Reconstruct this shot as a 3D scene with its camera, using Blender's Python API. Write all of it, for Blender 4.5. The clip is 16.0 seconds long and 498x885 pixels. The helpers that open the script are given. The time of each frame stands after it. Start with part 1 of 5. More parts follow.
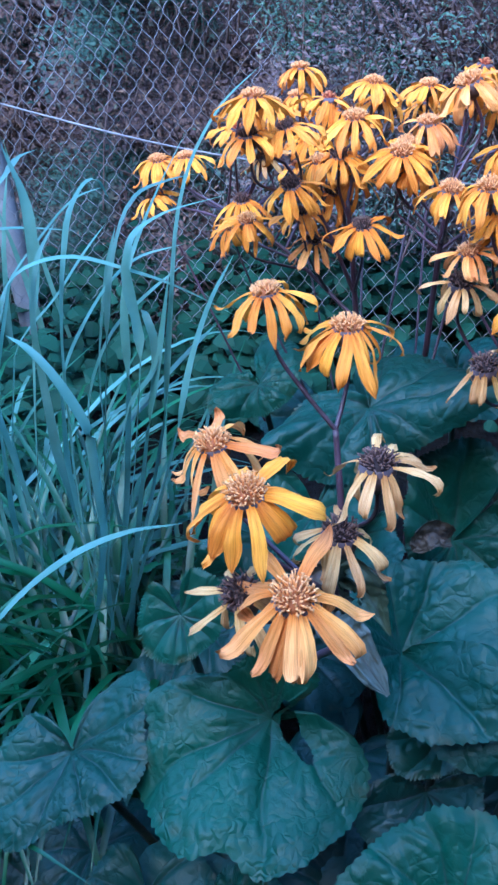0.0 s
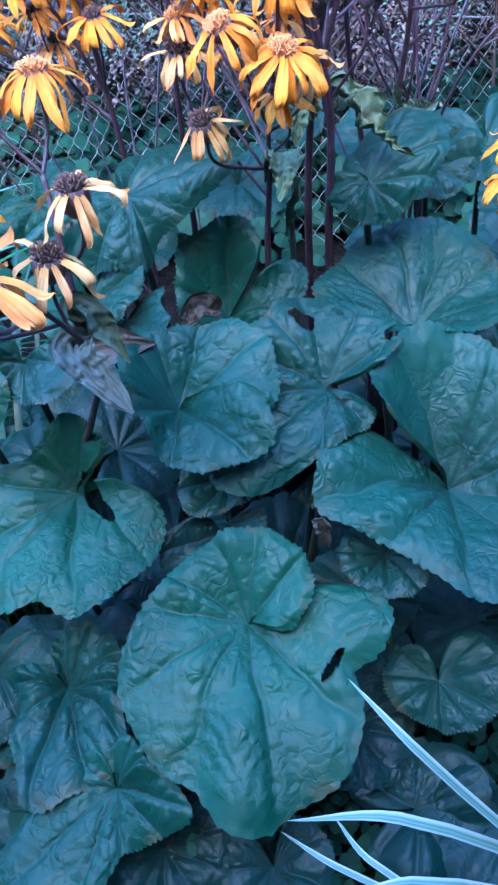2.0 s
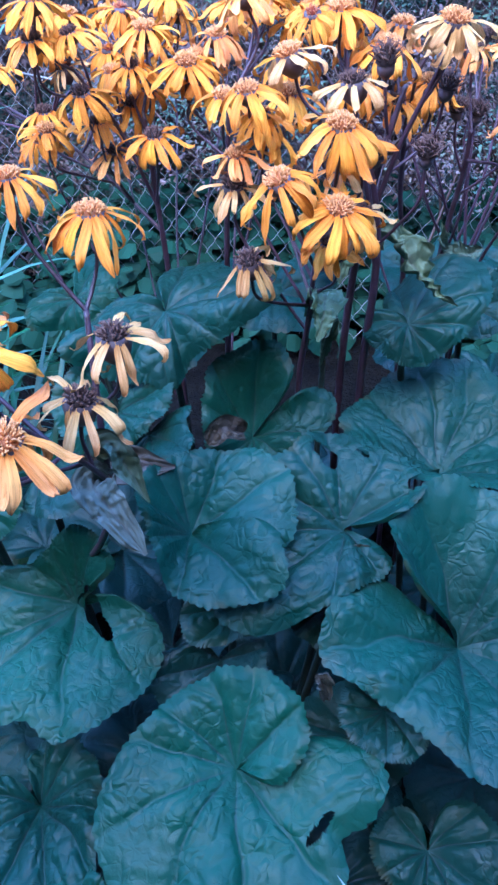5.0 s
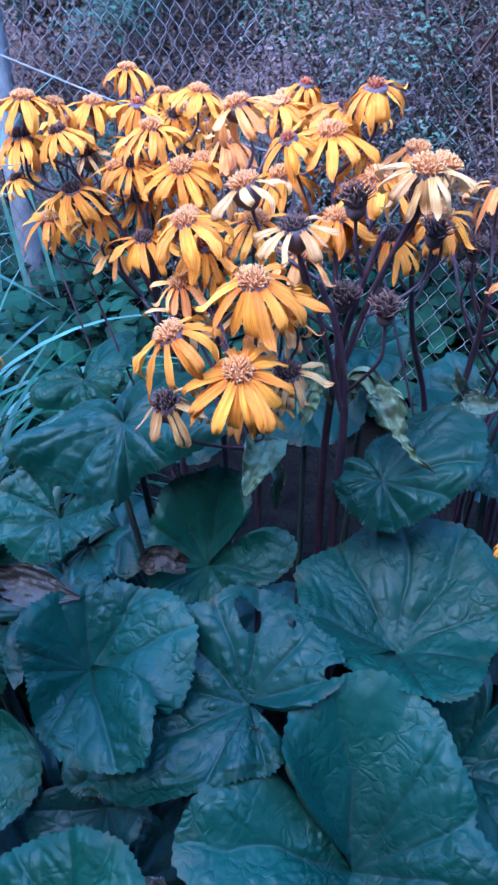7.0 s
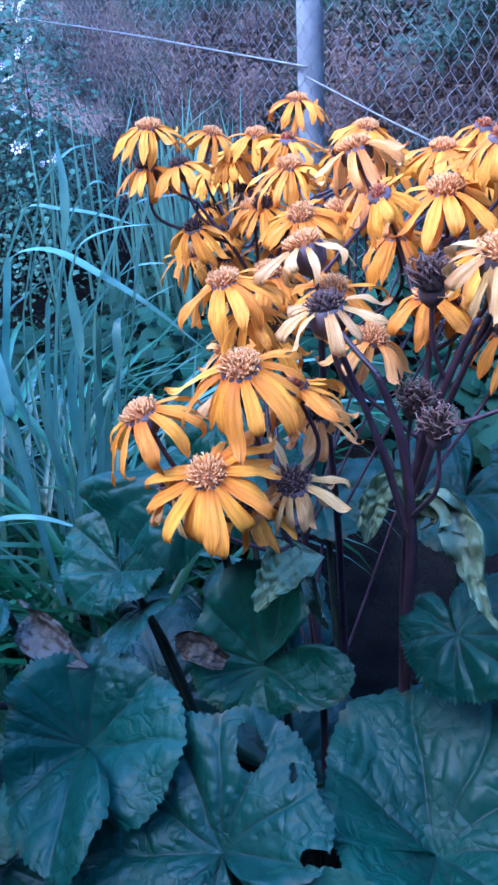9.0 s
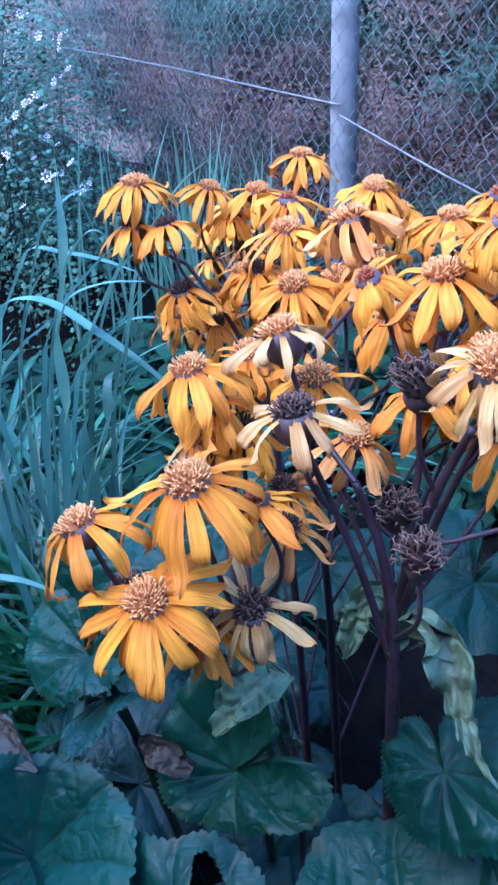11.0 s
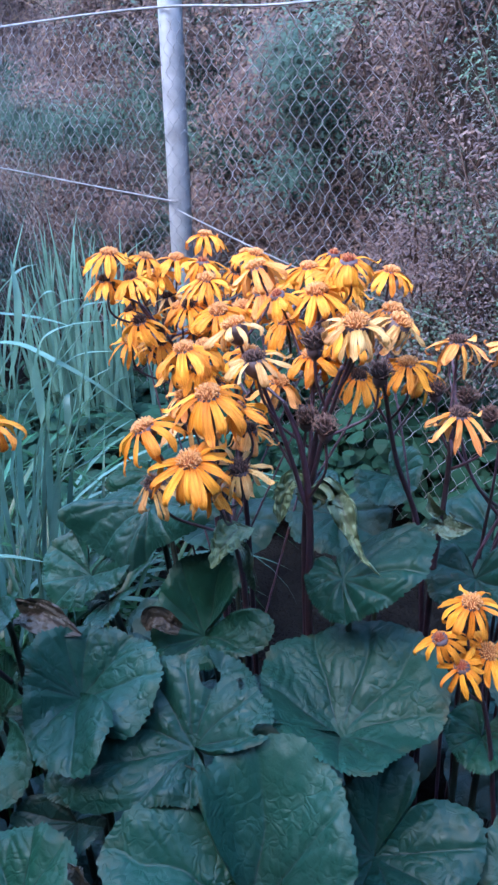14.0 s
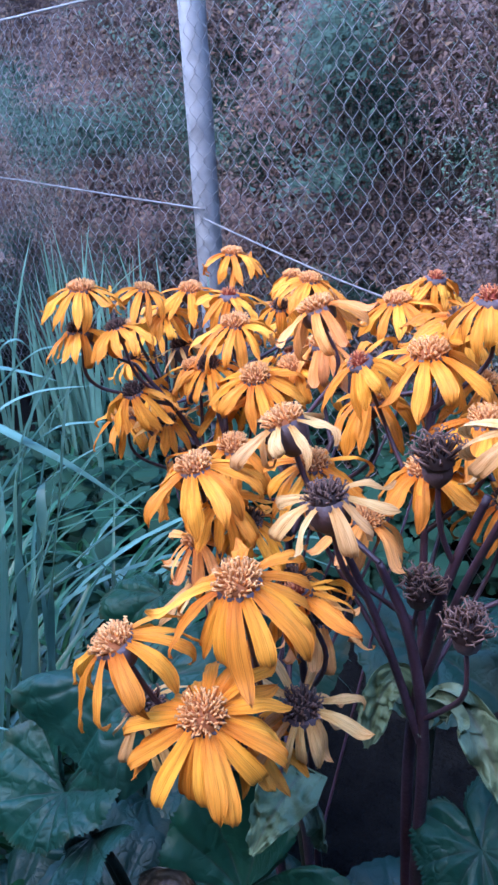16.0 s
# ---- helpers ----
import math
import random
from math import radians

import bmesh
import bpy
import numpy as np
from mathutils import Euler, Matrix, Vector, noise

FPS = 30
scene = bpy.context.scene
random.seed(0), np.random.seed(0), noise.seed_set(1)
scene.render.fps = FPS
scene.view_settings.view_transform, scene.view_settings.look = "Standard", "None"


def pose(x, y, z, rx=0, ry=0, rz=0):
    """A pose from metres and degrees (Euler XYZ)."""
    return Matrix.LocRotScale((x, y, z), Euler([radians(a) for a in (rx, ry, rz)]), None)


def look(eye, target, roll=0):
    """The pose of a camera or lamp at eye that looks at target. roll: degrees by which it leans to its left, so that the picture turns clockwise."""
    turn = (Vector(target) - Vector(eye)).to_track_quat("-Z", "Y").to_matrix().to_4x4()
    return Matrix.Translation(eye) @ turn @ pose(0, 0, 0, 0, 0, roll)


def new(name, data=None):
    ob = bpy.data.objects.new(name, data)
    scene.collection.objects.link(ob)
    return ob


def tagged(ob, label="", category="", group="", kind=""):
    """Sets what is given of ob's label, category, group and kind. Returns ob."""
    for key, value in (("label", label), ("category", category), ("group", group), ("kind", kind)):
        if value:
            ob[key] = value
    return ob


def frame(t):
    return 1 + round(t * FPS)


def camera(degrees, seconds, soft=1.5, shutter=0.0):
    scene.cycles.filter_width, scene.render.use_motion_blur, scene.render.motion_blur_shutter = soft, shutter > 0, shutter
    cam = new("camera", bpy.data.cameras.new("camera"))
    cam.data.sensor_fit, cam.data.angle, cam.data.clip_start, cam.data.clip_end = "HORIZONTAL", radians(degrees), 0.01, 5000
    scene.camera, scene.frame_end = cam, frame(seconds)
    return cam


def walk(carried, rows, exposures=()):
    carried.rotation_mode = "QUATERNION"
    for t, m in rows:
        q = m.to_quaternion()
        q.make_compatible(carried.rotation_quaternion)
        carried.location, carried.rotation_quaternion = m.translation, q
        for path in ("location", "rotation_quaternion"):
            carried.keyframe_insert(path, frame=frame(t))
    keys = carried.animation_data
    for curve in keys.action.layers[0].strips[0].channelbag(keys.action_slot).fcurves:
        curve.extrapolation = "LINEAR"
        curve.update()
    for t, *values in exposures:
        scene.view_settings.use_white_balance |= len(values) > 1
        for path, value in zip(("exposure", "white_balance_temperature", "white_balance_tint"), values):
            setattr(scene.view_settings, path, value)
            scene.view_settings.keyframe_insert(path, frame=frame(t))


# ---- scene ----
cam = camera(34.5, 16.0, soft=2.6)
PATH = [
    (0, (0.029, 0.011, 1.095), (-0.061, 1.713, 0.049), -4.9),
    (0.5, (0.058, -0.022, 1.101), (0.041, 1.681, 0.052), -4.9),
    (1, (0.088, -0.105, 1.053), (0.105, 1.594, -0.002), -5.1),
    (1.5, (0.117, -0.151, 1.01), (0.167, 1.419, -0.228), -7.5),
    (2, (0.134, -0.124, 1.017), (0.266, 1.418, -0.249), -8.6),
    (2.5, (0.116, -0.059, 1.013), (0.287, 1.493, -0.238), -6.8),
    (3, (0.113, -0.032, 1.008), (0.282, 1.527, -0.234), -5.4),
    (3.5, (0.111, -0.023, 1.007), (0.278, 1.533, -0.238), -4.1),
    (4, (0.1, -0.049, 1.026), (0.265, 1.512, -0.214), -3.3),
    (4.2, (0.101, -0.07, 1.038), (0.278, 1.5, -0.189), -3.1),
    (6.3, (0.258, -0.029, 1.115), (0.105, 1.64, 0.024), 0.8),
    (6.5, (0.282, -0.017, 1.123), (0.021, 1.636, 0.028), -0.8),
    (7, (0.365, 0.07, 1.12), (0.061, 1.709, 0.015), -0.7),
    (7.5, (0.405, 0.177, 1.112), (0.031, 1.805, 0.011), 1.3),
    (8, (0.46, 0.198, 1.11), (-0.026, 1.797, 0.01), 0.4),
    (8.2, (0.496, 0.212, 1.102), (-0.209, 1.724, 0.0), -2.7),
    (10.3, (0.525, 0.403, 1.106), (-0.607, 1.725, 0.121), -2.6),
    (10.5, (0.5, 0.425, 1.116), (-0.614, 1.758, 0.124), -2.3),
    (11, (0.505, 0.356, 1.112), (-0.601, 1.699, 0.126), -1.9),
    (11.5, (0.592, 0.221, 1.044), (-0.499, 1.552, 0.025), -3.2),
    (12, (0.656, 0.115, 1.018), (-0.222, 1.526, -0.095), -7.6),
    (12.5, (0.617, -0.02, 1.048), (-0.162, 1.449, -0.064), -7.2),
    (13, (0.598, -0.049, 1.047), (-0.128, 1.452, -0.058), -4.6),
    (13.5, (0.611, -0.049, 1.106), (-0.135, 1.519, 0.115), -2.6),
    (14, (0.606, -0.026, 1.164), (-0.176, 1.629, 0.358), -0.5),
    (14.5, (0.609, 0.006, 1.158), (-0.193, 1.67, 0.391), -0.4),
    (15, (0.603, 0.076, 1.159), (-0.283, 1.708, 0.417), -0.8),
    (15.5, (0.549, 0.185, 1.141), (-0.367, 1.798, 0.393), -1.3),
    (16, (0.43, 0.315, 1.111), (-0.439, 1.935, 0.323), -2.8),
]
EXPOSURES = [(0.0, 3.46, 5150, 6), (1.5, 4.05, 5150, 12), (2.5, 4.15, 5450, 12), (4.0, 3.97, 5220, 13), (7.0, 3.61, 5050, 14), (8.0, 3.61, 5000, 14), (10.5, 3.34, 4980, 12), (11.1, 3.44, 5270, 11), (12.5, 4.27, 5410, 12), (13.2, 4.19, 5450, 12), (13.6, 3.97, 5500, 12), (14.4, 3.33, 7500, 14), (15.5, 3.28, 6650, 16), (16.0, 3.28, 6050, 16)]
walk(cam, [(t, look(eye, target, roll)) for t, eye, target, roll in PATH], EXPOSURES)

# ---- light: a clear evening sky, and a soft sun 50 degrees wide ----
SKY, SUN = 0.27, 0.8
world = bpy.data.worlds.new("evening_sky")
scene.world = world
world.use_nodes = True
wn = world.node_tree.nodes
sky = wn.new("ShaderNodeTexSky")
sky.sky_type, sky.sun_disc = "NISHITA", False
sky.sun_elevation, sky.sun_rotation = radians(38), radians(200)
sky.ozone_density, sky.dust_density = 6.0, 0.3
world.node_tree.links.new(sky.outputs[0], wn["Background"].inputs[0])
wn["Background"].inputs[1].default_value = SKY
sun = new("sun", bpy.data.lights.new("sun", "SUN"))
sun.data.energy, sun.data.angle, sun.data.color = SUN, radians(50), (1.0, 0.92, 0.85)
sun.matrix_world = look((-1.5, -3.4, 6.0), (0.2, 0.8, 0.6))


# ---- materials ----
def mat(name, rough=0.6, spec=0.4, metal=0.0):
    m = bpy.data.materials.new(name)
    m.use_nodes = True
    nt = m.node_tree
    b = nt.nodes["Principled BSDF"]
    b.inputs["Roughness"].default_value = rough
    b.inputs["Specular IOR Level"].default_value = spec
    b.inputs["Metallic"].default_value = metal
    return m, nt, b


def node(nt, kind, **inputs):
    n = nt.nodes.new(kind)
    for k, v in inputs.items():
        n.inputs[k.replace("_", " ")].default_value = v
    return n


def noise_tex(nt, scale, detail=4.0, rough=0.55, coord="Object"):
    tc = nt.nodes.new("ShaderNodeTexCoord")
    n = node(nt, "ShaderNodeTexNoise", Scale=scale, Detail=detail, Roughness=rough)
    nt.links.new(tc.outputs[coord], n.inputs["Vector"])
    return n.outputs["Fac"]


def ramp(nt, fac, stops):
    r = nt.nodes.new("ShaderNodeValToRGB")
    while len(r.color_ramp.elements) < len(stops):
        r.color_ramp.elements.new(0.5)
    for e, (pos, col) in zip(r.color_ramp.elements, stops):
        e.position, e.color = pos, (*col, 1)
    nt.links.new(fac, r.inputs[0])
    return r.outputs[0]


def mix(nt, fac, a, b, mode="MIX"):
    n = nt.nodes.new("ShaderNodeMix")
    n.data_type, n.blend_type = "RGBA", mode
    for slot, v in ((0, fac), (6, a), (7, b)):
        if isinstance(v, (int, float)):
            n.inputs[slot].default_value = v
        elif isinstance(v, tuple):
            n.inputs[slot].default_value = (*v, 1)
        else:
            nt.links.new(v, n.inputs[slot])
    return n.outputs[2]


def bump(nt, b, height, strength, distance):
    n = node(nt, "ShaderNodeBump", Strength=strength, Distance=distance)
    nt.links.new(height, n.inputs["Height"])
    nt.links.new(n.outputs[0], b.inputs["Normal"])


def random_of(nt):
    return nt.nodes.new("ShaderNodeObjectInfo").outputs["Random"]


def island_random(nt):
    return nt.nodes.new("ShaderNodeNewGeometry").outputs["Random Per Island"]


def uv_of(nt):
    return nt.nodes.new("ShaderNodeUVMap").outputs[0]


def big_leaf_material(name, dark, mid, light, spec=0.25, patch=7.0):
    m, nt, b = mat(name, 0.4, spec)
    cloud = noise_tex(nt, patch, 3.0)
    col = ramp(nt, cloud, [(0.25, dark), (0.52, mid), (0.8, light)])
    tone = ramp(nt, random_of(nt), [(0.0, (0.75, 0.8, 0.85)), (0.5, (1, 1, 1)), (1.0, (1.15, 1.2, 1.0))])
    col = mix(nt, 1.0, col, tone, "MULTIPLY")
    at = nt.nodes.new("ShaderNodeAttribute")
    at.attribute_name = "vein"
    col = mix(nt, at.outputs["Fac"], col, (0.4 * mid[0] + 0.016, 0.35 * mid[1] + 0.010, 0.4 * mid[2] + 0.013))
    age = nt.nodes.new("ShaderNodeAttribute")
    age.attribute_name = "rim"
    spots = ramp(nt, noise_tex(nt, 26.0, 3.0), [(0.56, (0, 0, 0)), (0.66, (1, 1, 1))])
    rust = nt.nodes.new("ShaderNodeMath")
    rust.operation = "MULTIPLY"
    nt.links.new(age.outputs["Fac"], rust.inputs[0])
    nt.links.new(spots, rust.inputs[1])
    col = mix(nt, rust.outputs[0], col, (0.05, 0.045, 0.022))
    nt.links.new(col, b.inputs["Base Color"])
    tc = nt.nodes.new("ShaderNodeTexCoord")
    vor = node(nt, "ShaderNodeTexVoronoi", Scale=78.0)
    vor.feature = "DISTANCE_TO_EDGE"
    warp = node(nt, "ShaderNodeTexNoise", Scale=38.0, Detail=2.0)
    nt.links.new(tc.outputs["Object"], warp.inputs["Vector"])
    shift = node(nt, "ShaderNodeVectorMath")
    shift.operation = "MULTIPLY_ADD"
    nt.links.new(warp.outputs["Color"], shift.inputs[0])
    shift.inputs[1].default_value = (0.03, 0.03, 0.03)
    nt.links.new(tc.outputs["Object"], shift.inputs[2])
    nt.links.new(shift.outputs[0], vor.inputs["Vector"])
    fine = noise_tex(nt, 200.0, 4.0)
    s = nt.nodes.new("ShaderNodeMath")
    s.operation = "MULTIPLY_ADD"
    nt.links.new(fine, s.inputs[0])
    s.inputs[1].default_value = 0.3
    swell = ramp(nt, vor.outputs["Distance"], [(0.0, (0.1,) * 3), (0.12, (0.42,) * 3), (0.3, (0.82,) * 3), (0.55, (1, 1, 1))])
    worn = ramp(nt, noise_tex(nt, 17.0, 3.0), [(0.34, (0.1,) * 3), (0.62, (1, 1, 1))])
    nt.links.new(mix(nt, worn, (0.6, 0.6, 0.6), swell), s.inputs[2])
    bump(nt, b, s.outputs[0], 0.60, 0.0022)
    rg = ramp(nt, noise_tex(nt, 55.0, 3.0), [(0.3, (0.45,) * 3), (0.7, (0.64,) * 3)])
    nt.links.new(rg, b.inputs["Roughness"])
    return m


def let_through(nt, b, col, share):
    sheet = nt.nodes.new("ShaderNodeBsdfTranslucent")
    nt.links.new(col, sheet.inputs[0])
    both = nt.nodes.new("ShaderNodeMixShader")
    both.inputs[0].default_value = share
    nt.links.new(b.outputs[0], both.inputs[1])
    nt.links.new(sheet.outputs[0], both.inputs[2])
    nt.links.new(both.outputs[0], nt.nodes["Material Output"].inputs[0])


def petal_material(name, base, mid, tip, spread):
    m, nt, b = mat(name, 0.55, 0.3)
    uv = uv_of(nt)
    sep = nt.nodes.new("ShaderNodeSeparateXYZ")
    nt.links.new(uv, sep.inputs[0])
    col = ramp(nt, sep.outputs[0], [(0.0, base), (0.45, mid), (1.0, tip)])
    mp = nt.nodes.new("ShaderNodeMapping")
    mp.inputs["Scale"].default_value = (0.9, 12.0, 1.0)
    nt.links.new(uv, mp.inputs["Vector"])
    stripe = node(nt, "ShaderNodeTexNoise", Scale=1.6, Detail=3.0)
    nt.links.new(mp.outputs[0], stripe.inputs["Vector"])
    streak = ramp(nt, stripe.outputs["Fac"], [(0.34, (0.62, 0.45, 0.30)), (0.52, (1.0, 1.0, 1.0)), (0.72, (1.1, 1.14, 1.3))])
    col = mix(nt, 1.0, col, streak, "MULTIPLY")
    tone = ramp(nt, random_of(nt), [(0.0, tuple(1 - spread * v for v in (0.5, 0.9, 0.8))), (1.0, tuple(1 + spread * v for v in (0.25, 0.4, 0.6)))])
    col = mix(nt, 1.0, col, tone, "MULTIPLY")
    nt.links.new(col, b.inputs["Base Color"])
    bump(nt, b, stripe.outputs["Fac"], 0.8, 0.002)
    let_through(nt, b, col, 0.16)
    return m


def plain_material(name, dark, light, scale, rough=0.6, spec=0.4, rel=0.3, depth=0.002, by="object", metal=0.0, detail=4.0, thin=0.0):
    m, nt, b = mat(name, rough, spec, metal)
    fac = noise_tex(nt, scale, detail)
    col = ramp(nt, fac, [(0.3, dark), (0.7, light)])
    rnd = random_of(nt) if by == "object" else island_random(nt)
    tone = ramp(nt, rnd, [(0.0, (0.72, 0.72, 0.72)), (1.0, (1.25, 1.25, 1.25))])
    col = mix(nt, 1.0, col, tone, "MULTIPLY")
    nt.links.new(col, b.inputs["Base Color"])
    bump(nt, b, noise_tex(nt, scale * 5, 3.0), rel, depth)
    if thin:
        let_through(nt, b, col, thin)
    return m


LEAF = big_leaf_material("leaf_green", (0.0026, 0.0235, 0.0150), (0.0042, 0.0355, 0.0230), (0.0068, 0.050, 0.032))
# darker copy of LEAF: the shade on low leaves is put into its colour
LEAF_SHADED = big_leaf_material("leaf_shaded_blue_green", (0.0022, 0.018, 0.014), (0.003, 0.024, 0.019), (0.005, 0.032, 0.025))
BRACT = big_leaf_material("bract_pale_green", (0.10, 0.145, 0.095), (0.115, 0.16, 0.108), (0.15, 0.185, 0.14), 0.25, 22.0)
BRACT_GREY = big_leaf_material("bract_faded_grey", (0.085, 0.11, 0.095), (0.11, 0.135, 0.115), (0.14, 0.155, 0.135), 0.3, 25.0)
BROWN_LEAF = big_leaf_material("leaf_brown", (0.035, 0.028, 0.025), (0.06, 0.051, 0.041), (0.095, 0.083, 0.062))
PETAL = petal_material("petal_orange", (0.86, 0.245, 0.012), (0.97, 0.385, 0.032), (0.97, 0.37, 0.042), 0.42)
PETAL_FADED = petal_material("petal_faded_yellow", (0.86, 0.27, 0.03), (0.94, 0.40, 0.09), (0.94, 0.40, 0.12), 0.42)
PETAL_PALE = petal_material("petal_withered_cream", (0.70, 0.34, 0.08), (0.80, 0.47, 0.17), (0.72, 0.39, 0.14), 0.3)


def floret_material(name, gap_col, tube_col, tip):
    m, nt, b = mat(name, 0.7, 0.2)
    at = nt.nodes.new("ShaderNodeAttribute")
    at.attribute_name = "tip"
    # dome and floret bases are coloured dark for the shaded gaps between florets
    col = ramp(nt, at.outputs["Fac"], [(0.0, gap_col), (0.5, tube_col), (1.0, tip)])
    tone = ramp(nt, island_random(nt), [(0.0, (0.6, 0.55, 0.55)), (1.0, (1.25, 1.25, 1.2))])
    nt.links.new(mix(nt, 1.0, col, tone, "MULTIPLY"), b.inputs["Base Color"])
    return m


DISC = floret_material("disc_florets_tan", (0.26, 0.08, 0.025), (0.60, 0.23, 0.07), (0.74, 0.37, 0.15))
DISC_DARK = floret_material("disc_florets_dark", (0.02, 0.01, 0.01), (0.05, 0.025, 0.022), (0.15, 0.085, 0.07))
DISC_RED = floret_material("disc_florets_red", (0.2, 0.03, 0.015), (0.34, 0.07, 0.03), (0.6, 0.22, 0.1))
CALYX = plain_material("calyx_purple_brown", (0.05, 0.03, 0.035), (0.10, 0.065, 0.07), 90.0, 0.55, 0.35)
STEM = plain_material("stem_dark_purple", (0.030, 0.013, 0.021), (0.068, 0.033, 0.048), 60.0, 0.45, 0.45)
PETIOLE = plain_material("petiole_green", (0.013, 0.020, 0.015), (0.030, 0.038, 0.027), 60.0, 0.5, 0.4)
BLADE = plain_material("grass_blade_green", (0.012, 0.09, 0.038), (0.038, 0.165, 0.076), 12.0, 0.38, 0.5, 0.2, 0.001, thin=0.35)
# paler than BLADE: blue sky sheen on the arching tops is put into the colour
BLADE_PALE = plain_material("grass_blade_blue_green", (0.058, 0.15, 0.115), (0.13, 0.265, 0.215), 12.0, 0.45, 0.5, 0.2, 0.001, thin=0.35)
# darker copy of BLADE, with the shade low in the clump coloured in
BLADE_SHADED = plain_material("grass_blade_shaded", (0.005, 0.048, 0.017), (0.015, 0.095, 0.034), 8.0, 0.4, 0.5, 0.2, 0.001, "island", thin=0.35)
# dark soil, blackened further: shade under the leaves is put into the colour
SOIL = plain_material("soil_shade_dark", (0.003, 0.0028, 0.003), (0.009, 0.008, 0.007), 14.0, 1.0, 0.03, 0.9, 0.02)
COVER = plain_material("ground_cover_green", (0.004, 0.022, 0.013), (0.011, 0.046, 0.027), 5.0, 0.7, 0.12, 0.2, 0.002, "island")
GALV = plain_material("wire_galvanised", (0.10, 0.10, 0.11), (0.19, 0.19, 0.20), 30.0, 0.6, 0.4, 0.3, 0.001, "island", 0.3)
MESH_WIRE = plain_material("mesh_wire_weathered", (0.10, 0.10, 0.11), (0.20, 0.197, 0.21), 30.0, 0.7, 0.3, 0.3, 0.001, "island")
POST = plain_material("post_grey_paint", (0.11, 0.11, 0.118), (0.205, 0.205, 0.213), 14.0, 0.6, 0.4, 0.4, 0.002)
MEADOW = plain_material("meadow_pale_green", (0.024, 0.075, 0.047), (0.05, 0.125, 0.08), 4.0, 0.6, 0.3, 0.2, 0.002, "island")
WHITE_FLOWER = plain_material("flower_white_lilac", (0.6, 0.5, 0.68), (0.8, 0.76, 0.82), 3.0, 0.6, 0.2, 0.1, 0.001, "island")
SCREEN_BUSHES = plain_material("screen_bushes_green", (0.015, 0.035, 0.015), (0.05, 0.085, 0.035), 3.0, 0.8, 0.2, 0.8, 0.05)
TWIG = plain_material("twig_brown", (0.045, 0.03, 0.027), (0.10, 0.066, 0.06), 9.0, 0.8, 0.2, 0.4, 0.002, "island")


def hedge_material():
    m, nt, b = mat("hedge_leaf", 0.75, 0.15)
    patch = noise_tex(nt, 2.3, 3.0, 0.6)
    red = ramp(nt, island_random(nt), [(0.0, (0.045, 0.032, 0.036)), (0.5, (0.078, 0.052, 0.053)), (0.88, (0.108, 0.070, 0.060)), (1.0, (0.15, 0.10, 0.068))])
    green = ramp(nt, island_random(nt), [(0.0, (0.018, 0.040, 0.034)), (0.6, (0.028, 0.058, 0.048)), (1.0, (0.045, 0.083, 0.064))])
    fac = ramp(nt, patch, [(0.49, (0, 0, 0)), (0.56, (1, 1, 1))])
    nt.links.new(mix(nt, fac, red, green), b.inputs["Base Color"])
    return m


HEDGE = hedge_material()


def variegated_material():
    m, nt, b = mat("blade_white_edged", 0.4, 0.45)
    sep = nt.nodes.new("ShaderNodeSeparateXYZ")
    nt.links.new(uv_of(nt), sep.inputs[0])
    col = ramp(nt, sep.outputs[1], [(0.10, (0.19, 0.23, 0.20)), (0.3, (0.02, 0.085, 0.05)), (0.45, (0.12, 0.17, 0.14)), (0.6, (0.02, 0.08, 0.045)), (0.87, (0.20, 0.24, 0.21))])
    nt.links.new(col, b.inputs["Base Color"])
    return m


VARIEGATED = variegated_material()


# ---- builders ----
def mesh_of(name, verts, faces, material, uvs=None, attrs=None, smooth=True):
    me = bpy.data.meshes.new(name)
    me.from_pydata(verts, [], faces)
    if smooth:
        me.shade_smooth()
    if uvs is not None:
        lay = me.uv_layers.new(name="UVMap")
        idx = np.empty(len(me.loops), dtype=np.int32)
        me.loops.foreach_get("vertex_index", idx)
        lay.data.foreach_set("uv", np.asarray(uvs, dtype=np.float32)[idx].ravel())
    for key, vals in (attrs or {}).items():
        a = me.attributes.new(key, "FLOAT", "POINT")
        a.data.foreach_set("value", np.asarray(vals, dtype=np.float32))
    me.materials.append(material)
    return me


def put(name, me, parent=None, m=None, label=""):
    ob = new(name, me)
    if parent is not None:
        ob.parent = parent
        if m is not None:
            base = parent.matrix_basis if parent.parent is None else parent.parent.matrix_basis @ parent.matrix_basis
            ob.matrix_basis = base.inverted() @ m
        else:
            ob.matrix_basis = parent.matrix_basis.inverted()
    elif m is not None:
        ob.matrix_basis = m
    return tagged(ob, label)


def thing(name, at, label, category, group="", kind=""):
    ob = new(name)
    ob.empty_display_size = 0.05
    ob.matrix_basis = Matrix.Translation(at)
    return tagged(ob, label, category, group, kind)


def smooth_line(pts, per=6):
    """A smooth line through the points, with no overshoot where they stand unevenly."""
    pts = [Vector(p) for p in pts]
    if len(pts) < 3:
        return [pts[0].lerp(pts[-1], k / per) for k in range(per + 1)]
    legs = [(b - a).normalized() for a, b in zip(pts, pts[1:])]
    ways = [legs[0]] + [(a + b).normalized() for a, b in zip(legs, legs[1:])] + [legs[-1]]
    out = []
    for a, b, wa, wb in zip(pts, pts[1:], ways, ways[1:]):
        ln = (b - a).length
        for k in range(per):
            s = k / per
            out.append((2 * s**3 - 3 * s**2 + 1) * a + (s**3 - 2 * s**2 + s) * ln * wa + (3 * s**2 - 2 * s**3) * b + (s**3 - s**2) * ln * wb)
    return out + [pts[-1]]


